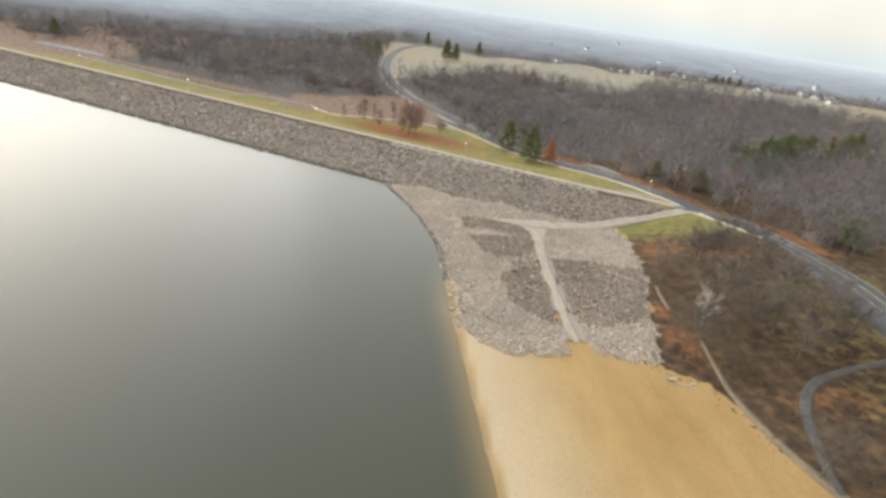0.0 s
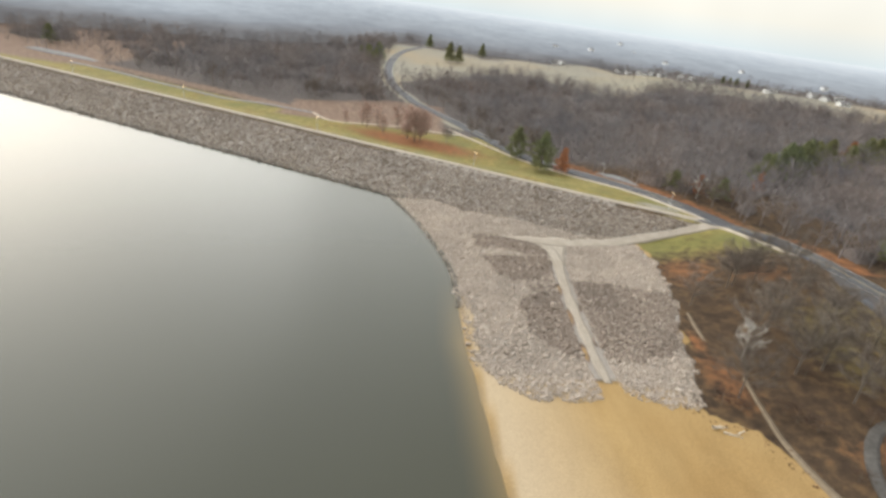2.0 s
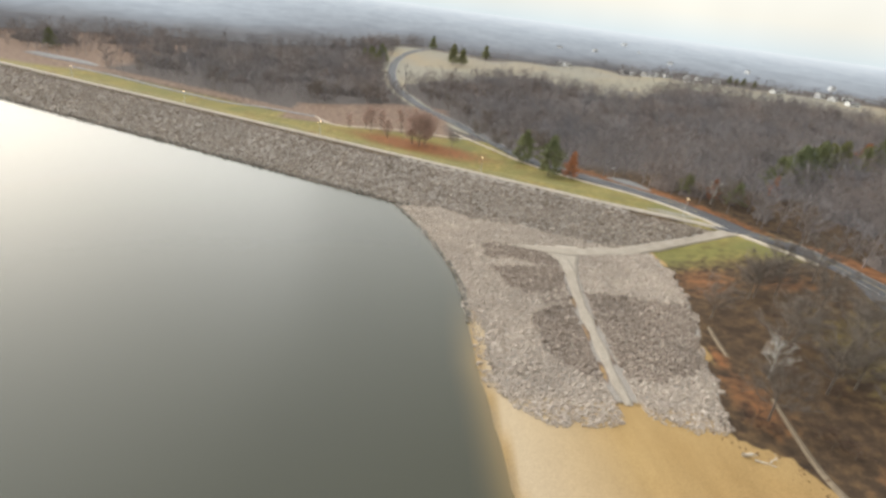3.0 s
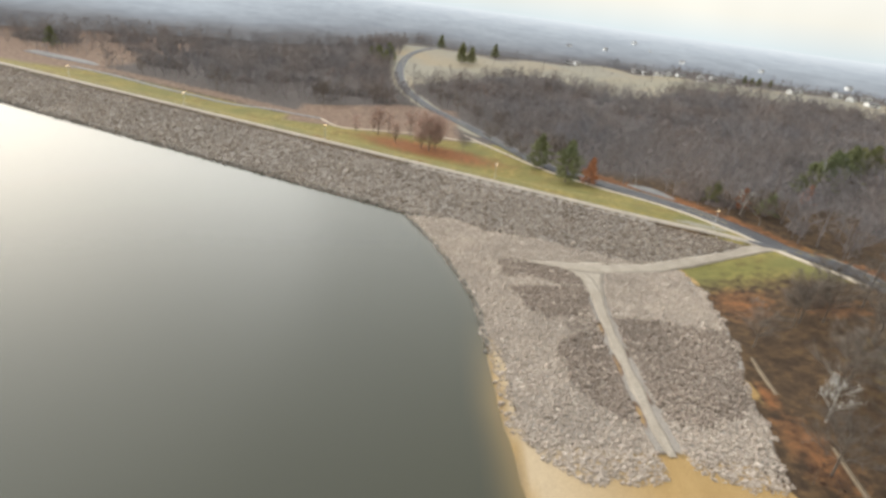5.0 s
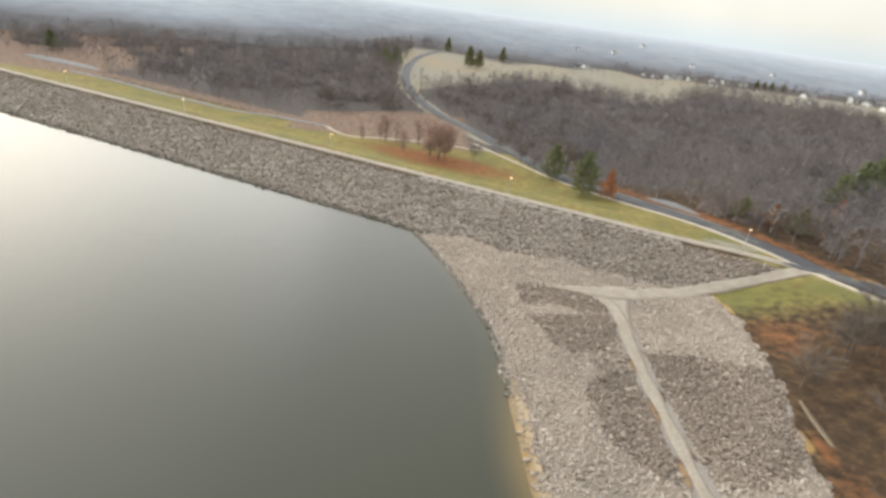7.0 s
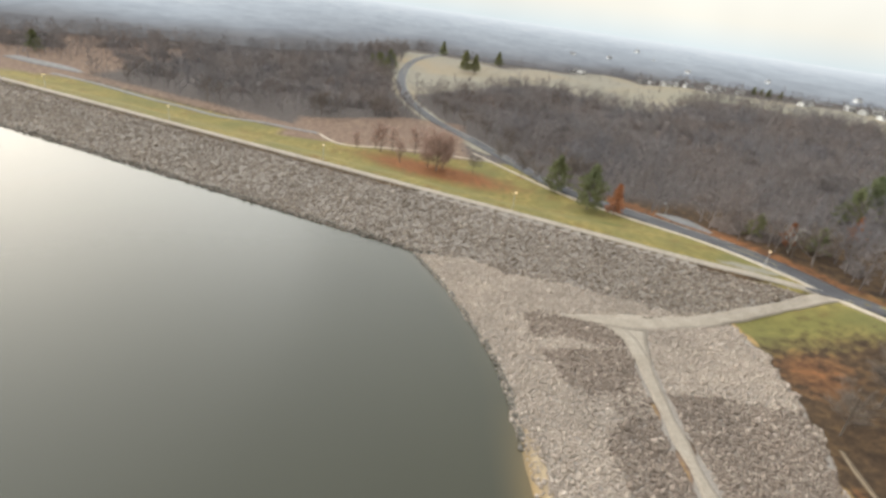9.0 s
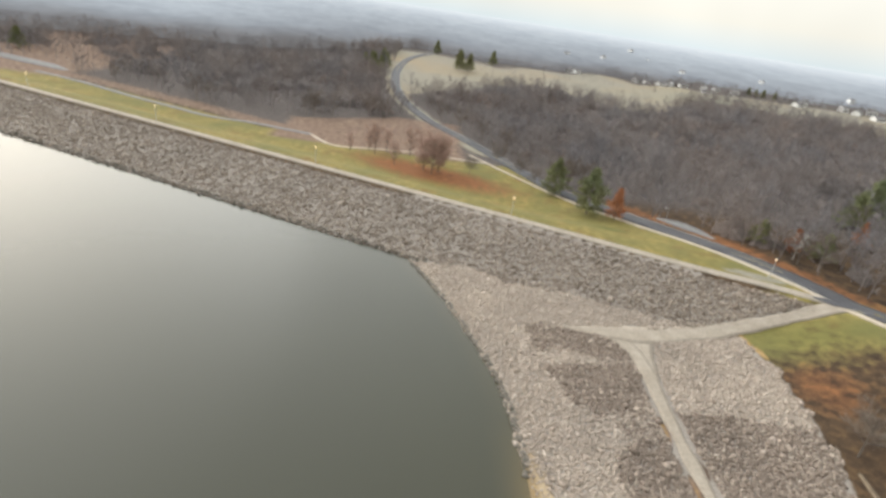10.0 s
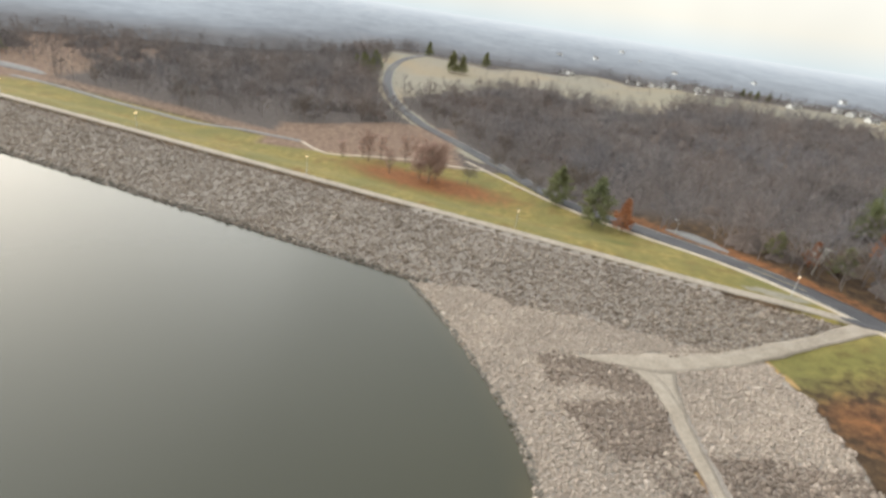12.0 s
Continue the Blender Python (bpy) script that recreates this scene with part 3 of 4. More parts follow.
def inside(x, y, poly):
    hit = np.zeros(len(x), bool)
    for (ax, ay), (bx, by) in zip(poly, poly[1:] + poly[:1]):
        hit ^= ((ay > y) != (by > y)) & (x < (bx - ax) * (y - ay) / (by - ay + 1e-9) + ax)
    return hit


DARK = [
    [(11.6, 134.2), (19, 134.0), (26, 133.4), (28.6, 129), (29.2, 125.6), (23.3, 124.8), (22.4, 127), (17.8, 126.6), (12.6, 125.6)],
    [(12.8, 121.8), (22.8, 123.4), (29.2, 124.6), (29.4, 117), (25.5, 113.5), (18.4, 110), (16.6, 113.5)],
    [(19.0, 101.6), (24, 106), (29.4, 107), (29.2, 91), (28.6, 83.5), (23.2, 86.7), (19.5, 93.8)],
    [(31.6, 113.4), (46, 113.2), (54.5, 112.1), (50.5, 99), (47.1, 90.3), (44, 87.2), (38.5, 85.4), (31.5, 86)],
]
TRACK = [(31, 74, 3.0), (30.2, 84, 3.5), (30.2, 95, 3.2), (30.2, 105, 3.4), (30.6, 115, 3.2), (31.4, 124, 3.2), (32.5, 131, 5.0), (34, 135.5, 5.0)]
RAMP = [(19, 134.5, 0.4), (22, 134.4, 1.8), (34, 134.5, 4.0), (44, 136.6, 3.8), (53, 139.2, 3.2), (71, 143.4, 3.0), (80, 146, 4.0)]
n = 132000
x, y = rng.uniform(-12, 58, n), rng.uniform(72, 158, n)
off = x - np.interp(y, SHORE_Y, SHORE_X)
wv = wobble(x, y)
toe_y = np.interp(x, (-12, -2, 6, 10, 20, 30, 40, 48, 60), (157, 155, 153.5, 149.5, 148.5, 145, 141.5, 140.5, 139))
ok = (off > -0.2 + 0.3 * wv) & (x < np.interp(y, EAST_Y, EAST_X) + 0.8 * wv) & (y < toe_y + 0.6 * wv)
ok &= y > np.interp(x, (8, 12, 17, 25, 28.5, 31, 33, 38, 43), (84, 77, 73.5, 73.2, 75.5, 79, 76, 75, 74.5)) + 0.7 * wv + np.abs(rng.normal(0, 0.9, n)) - 0.5
ok &= ~((off < 2.2 + wv) & (y < 101 + 2 * wv)) | ((rng.uniform(0, 1, n) < 0.2) & (off > 0.3) & (y > 80) & (x < 20))
ok &= ~near_line(x, y, [(24.5, 134.4, 1.2), (28.5, 132.6, 2.4), (30.6, 128.5, 2.6), (31.2, 123, 2.2)], 0.1)
ok &= ~near_line(x, y, TRACK, 0.25 + 0.0) & ~near_line(x, y, RAMP, 0.1)
x, y, wv = x[ok], y[ok], wv[ok]
dark = np.zeros(len(x), bool)
for poly in DARK:
    dark |= inside(x + 0.5 * wv + rng.normal(0, 0.5, len(x)), y + 0.5 * wv + rng.normal(0, 0.5, len(x)), poly)
between = inside(x + wv, y + wv, [(23, 114), (29.6, 118), (29.4, 104), (23, 106)]) & (rng.uniform(0, 1, len(x)) < 0.45)
faded = (x > 31) & (rng.uniform(0, 1, len(x)) < 0.12 + 0.1 * waves(x, y, 3.1, 6.0))
dark = (dark & ~faded) | between
size = rng.lognormal(-1.84, 0.38, len(x)).clip(0.09, 0.55)
scatter("riprap_apron", x[~dark], y[~dark], size[~dark], M_PALE, "pale grey limestone riprap spread beside the lake")
scatter("riprap_patch", x[dark], y[dark], size[dark] * 1.1, M_DARK, "darker brown-grey weathered riprap patches on the apron", 0.2)

n = 47000
s = 14 - 434 * rng.uniform(0, 1, n) ** 1.45
d = TOE - 0.3 + rng.uniform(0, 1, n) * (EDGE - 0.7 - bend(s) - TOE)
x, y = UX * s + NX * d, UY * s + NY * d
toe_y = np.interp(x, (-12, -2, 6, 10, 20, 30, 40, 48, 60, 72, 80), (150, 155, 153.5, 149.5, 148.5, 145, 141.5, 139.8, 141.9, 144.9, 147.4))
ok = (y > toe_y + 0.6 * wobble(x, y)) & ~near_line(x, y, RAMP, 0.2)
x, y, s = x[ok], y[ok], s[ok]
size = rng.lognormal(-1.55, 0.38, len(x)).clip(0.1, 0.75) * (1 + 0.12 * smooth(-60, -300, s))
scatter("riprap_face", x, y, size, M_FACE, "grey-brown riprap stones facing the dam's slope")

n = 2600
s, d = rng.uniform(-420, -66, n), rng.uniform(TOE - 0.5, TOE + 1.3, n)
scatter("wet_stones", UX * s + NX * d, UY * s + NY * d, rng.lognormal(-1.35, 0.3, n).clip(0.15, 0.6), M_WET, "dark wet stones at the dam's waterline", 0.1)


# ---- trees ----
def tube(p, q, r0, r1, sides=5):
    p, q = np.array(p, float), np.array(q, float)
    t = (q - p) / (np.linalg.norm(q - p) + 1e-9)
    a = np.cross(t, (0.3, 0.9, 0.2))
    a /= np.linalg.norm(a)
    b = np.cross(t, a)
    ang = np.linspace(0, 2 * np.pi, sides, endpoint=False)
    ring = np.cos(ang)[:, None] * a + np.sin(ang)[:, None] * b
    v = np.concatenate((p + ring * r0, q + ring * r1))
    f = []
    for i in range(sides):
        j = (i + 1) % sides
        f += [(i, j, sides + j), (i, sides + j, sides + i)]
    return v, np.array(f)


def merged(pieces):
    vs, fs, k = [], [], 0
    for v, f in pieces:
        vs.append(v)
        fs.append(f + k)
        k += len(v)
    return np.concatenate(vs), np.concatenate(fs)


def bare_tree(seed, tall=11.0, spread=4.0, limbs=9, twigs=330, wide=0.05, prism=False, plain=False, low=0.22):
    """Trunk with limbs, and a crown of fine twigs: two meshes of triangles, standing at the origin."""
    r = np.random.default_rng(seed)
    lean = r.normal(0, 0.25, 2)
    knots = [np.array((0, 0, -0.3)), np.array((lean[0] * 0.4, lean[1] * 0.4, tall * 0.28)), np.array((lean[0], lean[1], tall * 0.6)), np.array((lean[0] * 1.6, lean[1] * 1.6, tall * 0.9))]
    rad = tall * (0.013 if plain else 0.0125)
    n5, n4 = (3, 3) if plain else (5, 4)
    wood = [tube(knots[0], knots[1], rad * 1.35, rad, n5), tube(knots[1], knots[2], rad, rad * 0.6, n5), tube(knots[2], knots[3], rad * 0.6, rad * 0.15, n4)]
    tips = [(knots[2], knots[3])]
    for i in range(limbs):
        h = tall * (low + (0.72 - low) * i / limbs + r.uniform(-0.03, 0.03))
        base = knots[1] + (knots[2] - knots[1]) * np.clip((h - knots[1][2]) / (knots[2][2] - knots[1][2]), 0, 1)
        base = np.array((base[0], base[1], h))
        a = i * 2.4 + r.uniform(-0.5, 0.5)
        reach = spread * r.uniform(0.65, 1.0) * (1.0 - 0.35 * i / limbs)
        mid = base + np.array((np.cos(a) * reach * 0.5, np.sin(a) * reach * 0.5, tall * 0.11))
        end = mid + np.array((np.cos(a + r.normal(0, .3)) * reach * 0.5, np.sin(a + r.normal(0, .3)) * reach * 0.5, tall * r.uniform(0.08, 0.17)))
        wood += [tube(base, mid, rad * 0.45, rad * 0.28, n4), tube(mid, end, rad * 0.28, rad * 0.08, 3)]
        tips += [(base + (mid - base) * 0.5, mid), (mid, end), (mid, end)]
        for _ in range(0 if plain else 6):
            t_ = r.uniform(0.0, 0.95)
            o = base + (mid - base) * (0.4 + 0.6 * t_) if r.uniform() < 0.35 else mid + (end - mid) * t_
            e2 = o + np.array((np.cos(a + r.normal(0, 1.1)), np.sin(a + r.normal(0, 1.1)), 0)) * spread * r.uniform(0.15, 0.4) + (0, 0, tall * r.uniform(0.03, 0.13))
            wood.append(tube(o, e2, rad * 0.15, rad * 0.05, 3))
            tips += [(o, e2), (o, e2), (o + (e2 - o) * 0.5, e2 + (e2 - o) * 0.3)]
    pick = r.integers(0, len(tips), twigs)
    a, b = np.array([tips[i][0] for i in pick]), np.array([tips[i][1] for i in pick])
    start = a + (b - a) * r.uniform(0.15, 1.05, (twigs, 1))
    out = start * (1, 1, 0) - np.array((lean[0], lean[1], 0))
    out /= np.linalg.norm(out, axis=1)[:, None] + 0.3
    way = out * 0.5 + r.normal(0, 0.55, (twigs, 3)) + (0, 0, 0.55)
    way /= np.linalg.norm(way, axis=1)[:, None]
    span = tall * r.uniform(0.06, 0.16, (twigs, 1))
    side = np.cross(way, r.normal(0, 1, (twigs, 3)))
    side /= np.linalg.norm(side, axis=1)[:, None]
    wd = wide * r.uniform(0.6, 1.4, (twigs, 1))
    if prism:
        side2 = np.cross(way, side)
        v = np.stack((start + side * wd * .5, start - side * wd * .3 + side2 * wd * .4, start - side * wd * .3 - side2 * wd * .4, start + way * span), 1)
        f = np.array(((0, 1, 3), (1, 2, 3), (2, 0, 3)))[None] + (np.arange(twigs) * 4)[:, None, None]
    else:
        v = np.stack((start + side * wd * .5, start - side * wd * .5, start + way * span), 1)
        f = np.arange(twigs * 3).reshape(-1, 1, 3)
    return merged(wood), (v.reshape(-1, 3), f.reshape(-1, 3))


def conifer(seed, tall=9.0, spread=2.6, whorls=15, per=9, needles=26, spray=0.3):
    """Straight trunk with open tiers of boughs set with needle sprays."""
    r = np.random.default_rng(seed)
    wood = [tube((0, 0, -0.3), (0, 0, tall * 0.5), tall * 0.016, tall * 0.01), tube((0, 0, tall * 0.5), (0, 0, tall), tall * 0.01, 0.01, 4)]
    vs = []
    for i in range(whorls):
        f = i / (whorls - 1)
        z = tall * (0.14 + 0.84 * f)
        reach = spread * (1 - f ** 1.7) * r.uniform(0.6, 1.15) + 0.35
        turn = r.uniform(0, 6.28)
        for k in range(per):
            a = turn + k * 6.28 / per + r.normal(0, 0.25)
            rr = reach * r.uniform(0.55, 1.15)
            end = np.array((np.cos(a) * rr, np.sin(a) * rr, z + rr * r.uniform(-0.1, 0.35)))
            if k % 2 == 0:
                wood.append(tube((0, 0, z), end, 0.045, 0.012, 3))
            t = r.uniform(0.2, 1.0, (needles, 1)) ** 0.5
            c = np.array((0, 0, z)) + (end - (0, 0, z)) * t + r.normal(0, spray * 0.7, (needles, 3))
            p, q = r.normal(0, spray, (needles, 3)), r.normal(0, spray, (needles, 3)) * (1, 1, 0.6)
            vs.append(np.stack((c, c + p, c + q), 1).reshape(-1, 3))
    v = np.concatenate(vs)
    return merged(wood), (v, np.arange(len(v)).reshape(-1, 3))


def tree_model(name, shapes, wood_m, crown_m):
    root = new(name)
    linked("trunk", shapes[0][0], shapes[0][1], wood_m, root)
    linked("crown", shapes[1][0], shapes[1][1], crown_m, root)
    return root


def plant(model, spots, label, category="tree", group=""):
    """Stand copies of a model at (x, y, scale, turn)."""
    for i, (px, py, k, a) in enumerate(spots):
        m = pose(px, py, lie(px, py), 0, 0, a)
        if i == 0:
            ob = model
            ob.matrix_basis = m
        else:
            ob = copy_thing(model, m)
        ob.scale = (k, k, k)
        tagged(ob, label, category, group)


def forest(name, shapes, x, y, scale, material, label):
    """Many trees joined into one sheet of woodland."""
    vs, fs, base = [], [], 0
    pick = rng.integers(0, len(shapes), len(x))
    z = height(x, y)
    for i, (v, f) in enumerate(shapes):
        w = np.where(pick == i)[0]
        if not len(w):
            continue
        a = rng.uniform(0, 2 * np.pi, len(w))
        c, s_ = np.cos(a)[:, None], np.sin(a)[:, None]
        k = scale[w][:, None]
        q = np.stack(((v[None, :, 0] * c - v[None, :, 1] * s_) * k + x[w][:, None], (v[None, :, 0] * s_ + v[None, :, 1] * c) * k + y[w][:, None], v[None, :, 2] * k * rng.uniform(0.85, 1.15, (len(w), 1)) + z[w][:, None]), -1)
        vs.append(q.reshape(-1, 3))
        fs.append((f[None] + (np.arange(len(w)) * len(v))[:, None, None]).reshape(-1, 3) + base)
        base += len(vs[-1])
    return tagged(linked(name, np.concatenate(vs), np.concatenate(fs), material), label, "woodland", kind="stuff")


def rise_start(deg):
    """Where the hazy far country begins, by direction from the origin."""
    return np.interp(deg, (-75, -40, -16, -9, -5.5, -3, 3, 10, 14, 18, 23, 27, 32, 38, 75), (520, 520, 525, 580, 650, 690, 640, 660, 725, 720, 690, 690, 715, 780, 780))


def rise_height(r, start):
    return 12 + 41 * np.clip((r - start) / (2900 - start), 0, 1) ** 0.62


def road_gap(x, y, reach):
    c = curve_points(ROAD, 6.0)
    return (np.sqrt((x[:, None] - c[None, :, 0]) ** 2 + (y[:, None] - c[None, :, 1]) ** 2) < reach).any(1)


wood_shapes = []
for i in range(8):
    (wv_, wf_), (cv_, cf_) = bare_tree(20 + i, 10.5 + 0.6 * (i % 4), 4.6 + 0.4 * (i % 3), 6, 235, 0.10, plain=True, low=0.15)
    wood_shapes.append(merged([(wv_, wf_), (cv_, cf_)]))

n = 14000
x, y = rng.uniform(-330, 380, n), rng.uniform(120, 700, n)
d, s = across(x, y), along(x, y)
rx = np.interp(y, ROAD_Y, (93, 97, 95.5, 91.5, 85, 79.5, 73.5, 66.5, 57.4, 34.5, 18.5, -1, -28, -37, -41, -39))
wob_ = 12 * waves(x, y, 30, 2)
west = (x < rx - 6) & (y > np.interp(x, (-180, -118, -82, -65, -27, 0), (315, 292, 289, 292, 322, 330)) + 0.2 * wob_) & (x > -185 + 0.6 * wob_) & (y < 640)
east_w = (x > rx + 7) & (y > 110) & (y < np.interp(x, FIELD_X, FIELD_Y) + 0.4 * wob_) & (d > 150)
sparse = (x < -185) & (y > 330) & (rng.uniform(0, 1, n) < np.where(y > 365, 0.95, 0.4))
ok = (west | east_w | sparse) & ~road_gap(x, y, 6.0) & (np.hypot(x, y) < rise_start(np.degrees(np.arctan2(x, y))) - 4)
ok &= rng.uniform(0, 1, n) < np.where(y > 470, 0.75, 1.0)
x, y = x[ok][:4700], y[ok][:4700]
k = rng.uniform(0.75, 1.15, len(x))
close = np.hypot(x + 5, y - 40) < 270
forest("bare_woods", wood_shapes, x[close], y[close], k[close], M_TWIG, "leafless grey-brown deciduous woodland in winter")
plain_shapes = []
for i in range(8):
    (wv_, wf_), (cv_, cf_) = bare_tree(40 + i, 10.5 + 0.6 * (i % 4), 4.6 + 0.4 * (i % 3), 5, 100, 0.17, plain=True, low=0.18)
    plain_shapes.append(merged([(wv_, wf_), (cv_, cf_)]))
forest("bare_woods", plain_shapes, x[~close], y[~close], k[~close], M_TWIG, "leafless grey-brown deciduous woodland farther off")

# the mass of branches and brushwood below the crowns' tips
tx, ty = np.arange(-340, 390, 1.7), np.arange(118, 690, 1.7)
TX, TY = np.meshgrid(tx, ty)
mass = np.zeros(TX.shape)
rises = 3.7 + 3.3 * smooth(230, 330, np.hypot(x + 5, y - 40))
col, row = np.round((x - tx[0]) / 1.7).astype(int), np.round((y - ty[0]) / 1.7).astype(int)
for a_ in range(-3, 4):
    for b_ in range(-3, 4):
        dome = rises * k * (1 - ((a_ * 1.7) ** 2 + (b_ * 1.7) ** 2) / 26.0)
        c_, r_ = col + a_, row + b_
        fits = (c_ >= 0) & (c_ < len(tx)) & (r_ >= 0) & (r_ < len(ty)) & (dome > 0)
        np.maximum.at(mass, (r_[fits], c_[fits]), dome[fits])
core = np.pad((mass > 0).astype(float), 8)
for axis in (0, 1):
    core = np.min([np.roll(core, q, axis) for q in range(-3, 4)], axis=0)
for axis in (0, 1):
    core = np.mean([np.roll(core, q, axis) for q in range(-2, 3)], axis=0)
mass = mass * core[8:-8, 8:-8]
mass[mass < 1.6] = 0
fuzz = np.random.default_rng(8)
TZ = height(TX, TY) + np.where(mass > 0, mass * (1 + fuzz.normal(0, 0.11, mass.shape)) - 0.3, -0.5)
quads = grid_faces(len(tx), len(ty))
quads = quads[(mass.ravel()[quads] > 0).any(1)]
used, quads = np.unique(quads, return_inverse=True)
brushwood = linked("brushwood", np.stack((TX, TY, TZ), -1).reshape(-1, 3)[used], quads.reshape(-1, 4), M_THICKET, None, True)
tagged(brushwood, "dense mass of bare grey-brown branches in the winter woods", "woodland", kind="stuff")

far_shapes = []
for i in range(5):
    (wv_, wf_), (cv_, cf_) = bare_tree(60 + i, 11, 5.0, 4, 60, 0.3, plain=True, low=0.08)
    far_shapes.append(merged([(wv_, wf_), (cv_, cf_)]))
n = 8000
y = 430 + 280 * rng.uniform(0, 1, n) ** 1.1
x = rng.uniform(-1, 1, n) * (y * 0.95) + 60
wob_ = waves(x, y, 60, 5)
open_field = (y < np.interp(x, FAR_X, FAR_Y) + 10 + 14 * wob_) & (x > -50)
open_field |= (wob_ > 0.5) & (y < 720) & (x > 100)
open_field |= (x < -50) & (y < 560)
ok = ~open_field & ~road_gap(x, y, 14) & (np.hypot(x, y) < rise_start(np.degrees(np.arctan2(x, y))) - 4)
x, y = x[ok], y[ok]
hx = np.concatenate((rng.normal(238, 22, 130), rng.normal(290, 20, 50), rng.normal(370, 40, 90), rng.normal(430, 20, 50), rng.normal(120, 25, 60), rng.uniform(0, 260, 90), rng.normal(312, 12, 50)))
hy = np.concatenate((rng.normal(646, 16, 130), rng.normal(622, 8, 50), rng.normal(596, 10, 90), rng.normal(604, 8, 50), rng.normal(650, 10, 60), rng.uniform(500, 640, 90), rng.normal(600, 8, 50)))
hk = rng.uniform(0.25, 0.6, len(hx))
forest("hamlet_trees", far_shapes, hx, hy, hk, M_TWIG, "small leafless trees round the distant houses")
forest("distant_woods", far_shapes, x, y, rng.uniform(0.7, 1.15, len(x)), M_TWIG, "distant leafless grey woodland")


far_m = Mat("far_woods_haze_glow", 1.0, 0.0)
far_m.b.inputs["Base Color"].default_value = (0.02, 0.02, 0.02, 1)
# aerial haze painted as emission: paler and bluer the farther off
far_c = far_m.ramp(far_m.attr("haze_amount"), (0.0, (0.165, 0.164, 0.168)), (0.16, (0.29, 0.318, 0.35)), (0.40, (0.415, 0.462, 0.505)), (0.72, (0.60, 0.655, 0.70)), (1.0, (0.72, 0.775, 0.80)))
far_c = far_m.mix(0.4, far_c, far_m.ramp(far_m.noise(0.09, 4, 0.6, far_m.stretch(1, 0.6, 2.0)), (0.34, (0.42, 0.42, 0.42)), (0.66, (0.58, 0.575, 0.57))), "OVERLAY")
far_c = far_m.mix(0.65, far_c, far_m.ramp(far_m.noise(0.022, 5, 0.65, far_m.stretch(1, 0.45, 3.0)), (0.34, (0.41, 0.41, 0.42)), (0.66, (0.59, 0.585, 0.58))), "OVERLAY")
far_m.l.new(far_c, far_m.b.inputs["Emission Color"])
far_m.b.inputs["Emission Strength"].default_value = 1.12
az = np.linspace(-78, 78, 700)
span_r = np.concatenate((np.zeros(2), np.linspace(0.004, 1, 60) ** 1.5))
AZ, SP = np.meshgrid(az, span_r)
R0 = rise_start(AZ)
RR = R0 + SP * (2900 - R0)
FX, FY = np.sin(np.radians(AZ)) * RR, np.cos(np.radians(AZ)) * RR
bumps = np.array([noise.fractal((p_ * 0.018, q_ * 0.018, 5.0), 0.8, 2.1, 4) for p_, q_ in zip(FX.ravel(), FY.ravel())]).reshape(FX.shape)
FZ = rise_height(RR, R0) + 3.2 * bumps * (1 - 0.6 * SP)
FZ[0] = -1.0
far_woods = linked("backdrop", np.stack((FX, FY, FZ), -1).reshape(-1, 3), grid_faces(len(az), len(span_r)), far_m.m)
at = far_woods.data.attributes.new("haze_amount", "FLOAT", "POINT")
# left side made paler still: haze and glare towards the sun, painted in
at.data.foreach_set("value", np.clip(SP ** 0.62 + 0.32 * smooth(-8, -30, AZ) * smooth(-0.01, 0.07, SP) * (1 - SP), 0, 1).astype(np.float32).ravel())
tagged(far_woods, "backdrop of far wooded country with blue-grey haze painted in as glow", "backdrop", kind="structure")

# trees that stand apart
pine_a = tree_model("conifer", conifer(3, 13.0, 5.2, 12, 8, 54, 0.32), M_BARK, M_NEEDLE)
plant(pine_a, [(33.5, 220.3, 0.95, 0), (40.0, 201.5, 1.08, 80)], "green pine on the grassy bank beside the road", "pine tree", "roadside pines")
pine_b = tree_model("conifer", conifer(9, 12, 5.2, 12, 8, 54, 0.36), M_BARK, M_NEEDLE)
plant(pine_b, [(137, 216, 1, 0), (143, 222, 1.1, 50), (150, 228, 0.95, 200), (157, 233, 1.1, 20), (163, 240, 1.1, 20), (171, 246, 1.0, 120), (182, 253, 1.05, 300), (190, 250, 1, 90), (215, 272, 1.1, 10), (224, 276, 1.1, 200), (124, 205, 0.9, 77), (80, 180, 0.55, 30), (92, 172, 0.6, 60), (-239, 362, 0.9, 15), (111.4, 125.9, 0.7, 15)], "dark green pine among bare trees", "pine tree", "pines in the woods")
pine_c = tree_model("conifer", conifer(12, 17, 6.8, 13, 9, 36, 0.5), M_BARK, M_NEEDLE)
plant(pine_c, [(9, 540, 1, 0), (18, 543, 0.85, 50), (-12, 640, 0.8, 90), (-52, 470, 0.65, 20), (-58, 482, 0.7, 70), (-50, 494, 0.7, 120), (-62, 500, 0.65, 160), (-54, 510, 0.75, 220), (-66, 488, 0.6, 300), (306, 610, 0.5, 30), (318, 604, 0.5, 90), (328, 600, 0.45, 140), (312, 607, 0.45, 10), (44.4, 612, 0.8, 60)], "dark conifer beside a pale field", "conifer", "field conifers")
red_tree = tree_model("rusty_tree", conifer(71, 9.5, 3.3, 12, 7, 44, 0.24), M_BARK, M_REDTWIG)
plant(red_tree, [(46.5, 196, 1, 0), (196, 258, 1.3, 70), (112, 186, 0.8, 120), (86, 175, 0.7, 40)], "pointed tree with rust-orange foliage", "tree", "rust-leaved trees")
oak = tree_model("oak", bare_tree(77, 14.5, 4.2, 18, 3600, 0.055, True, low=0.07), M_BARK, M_REDBROWN)
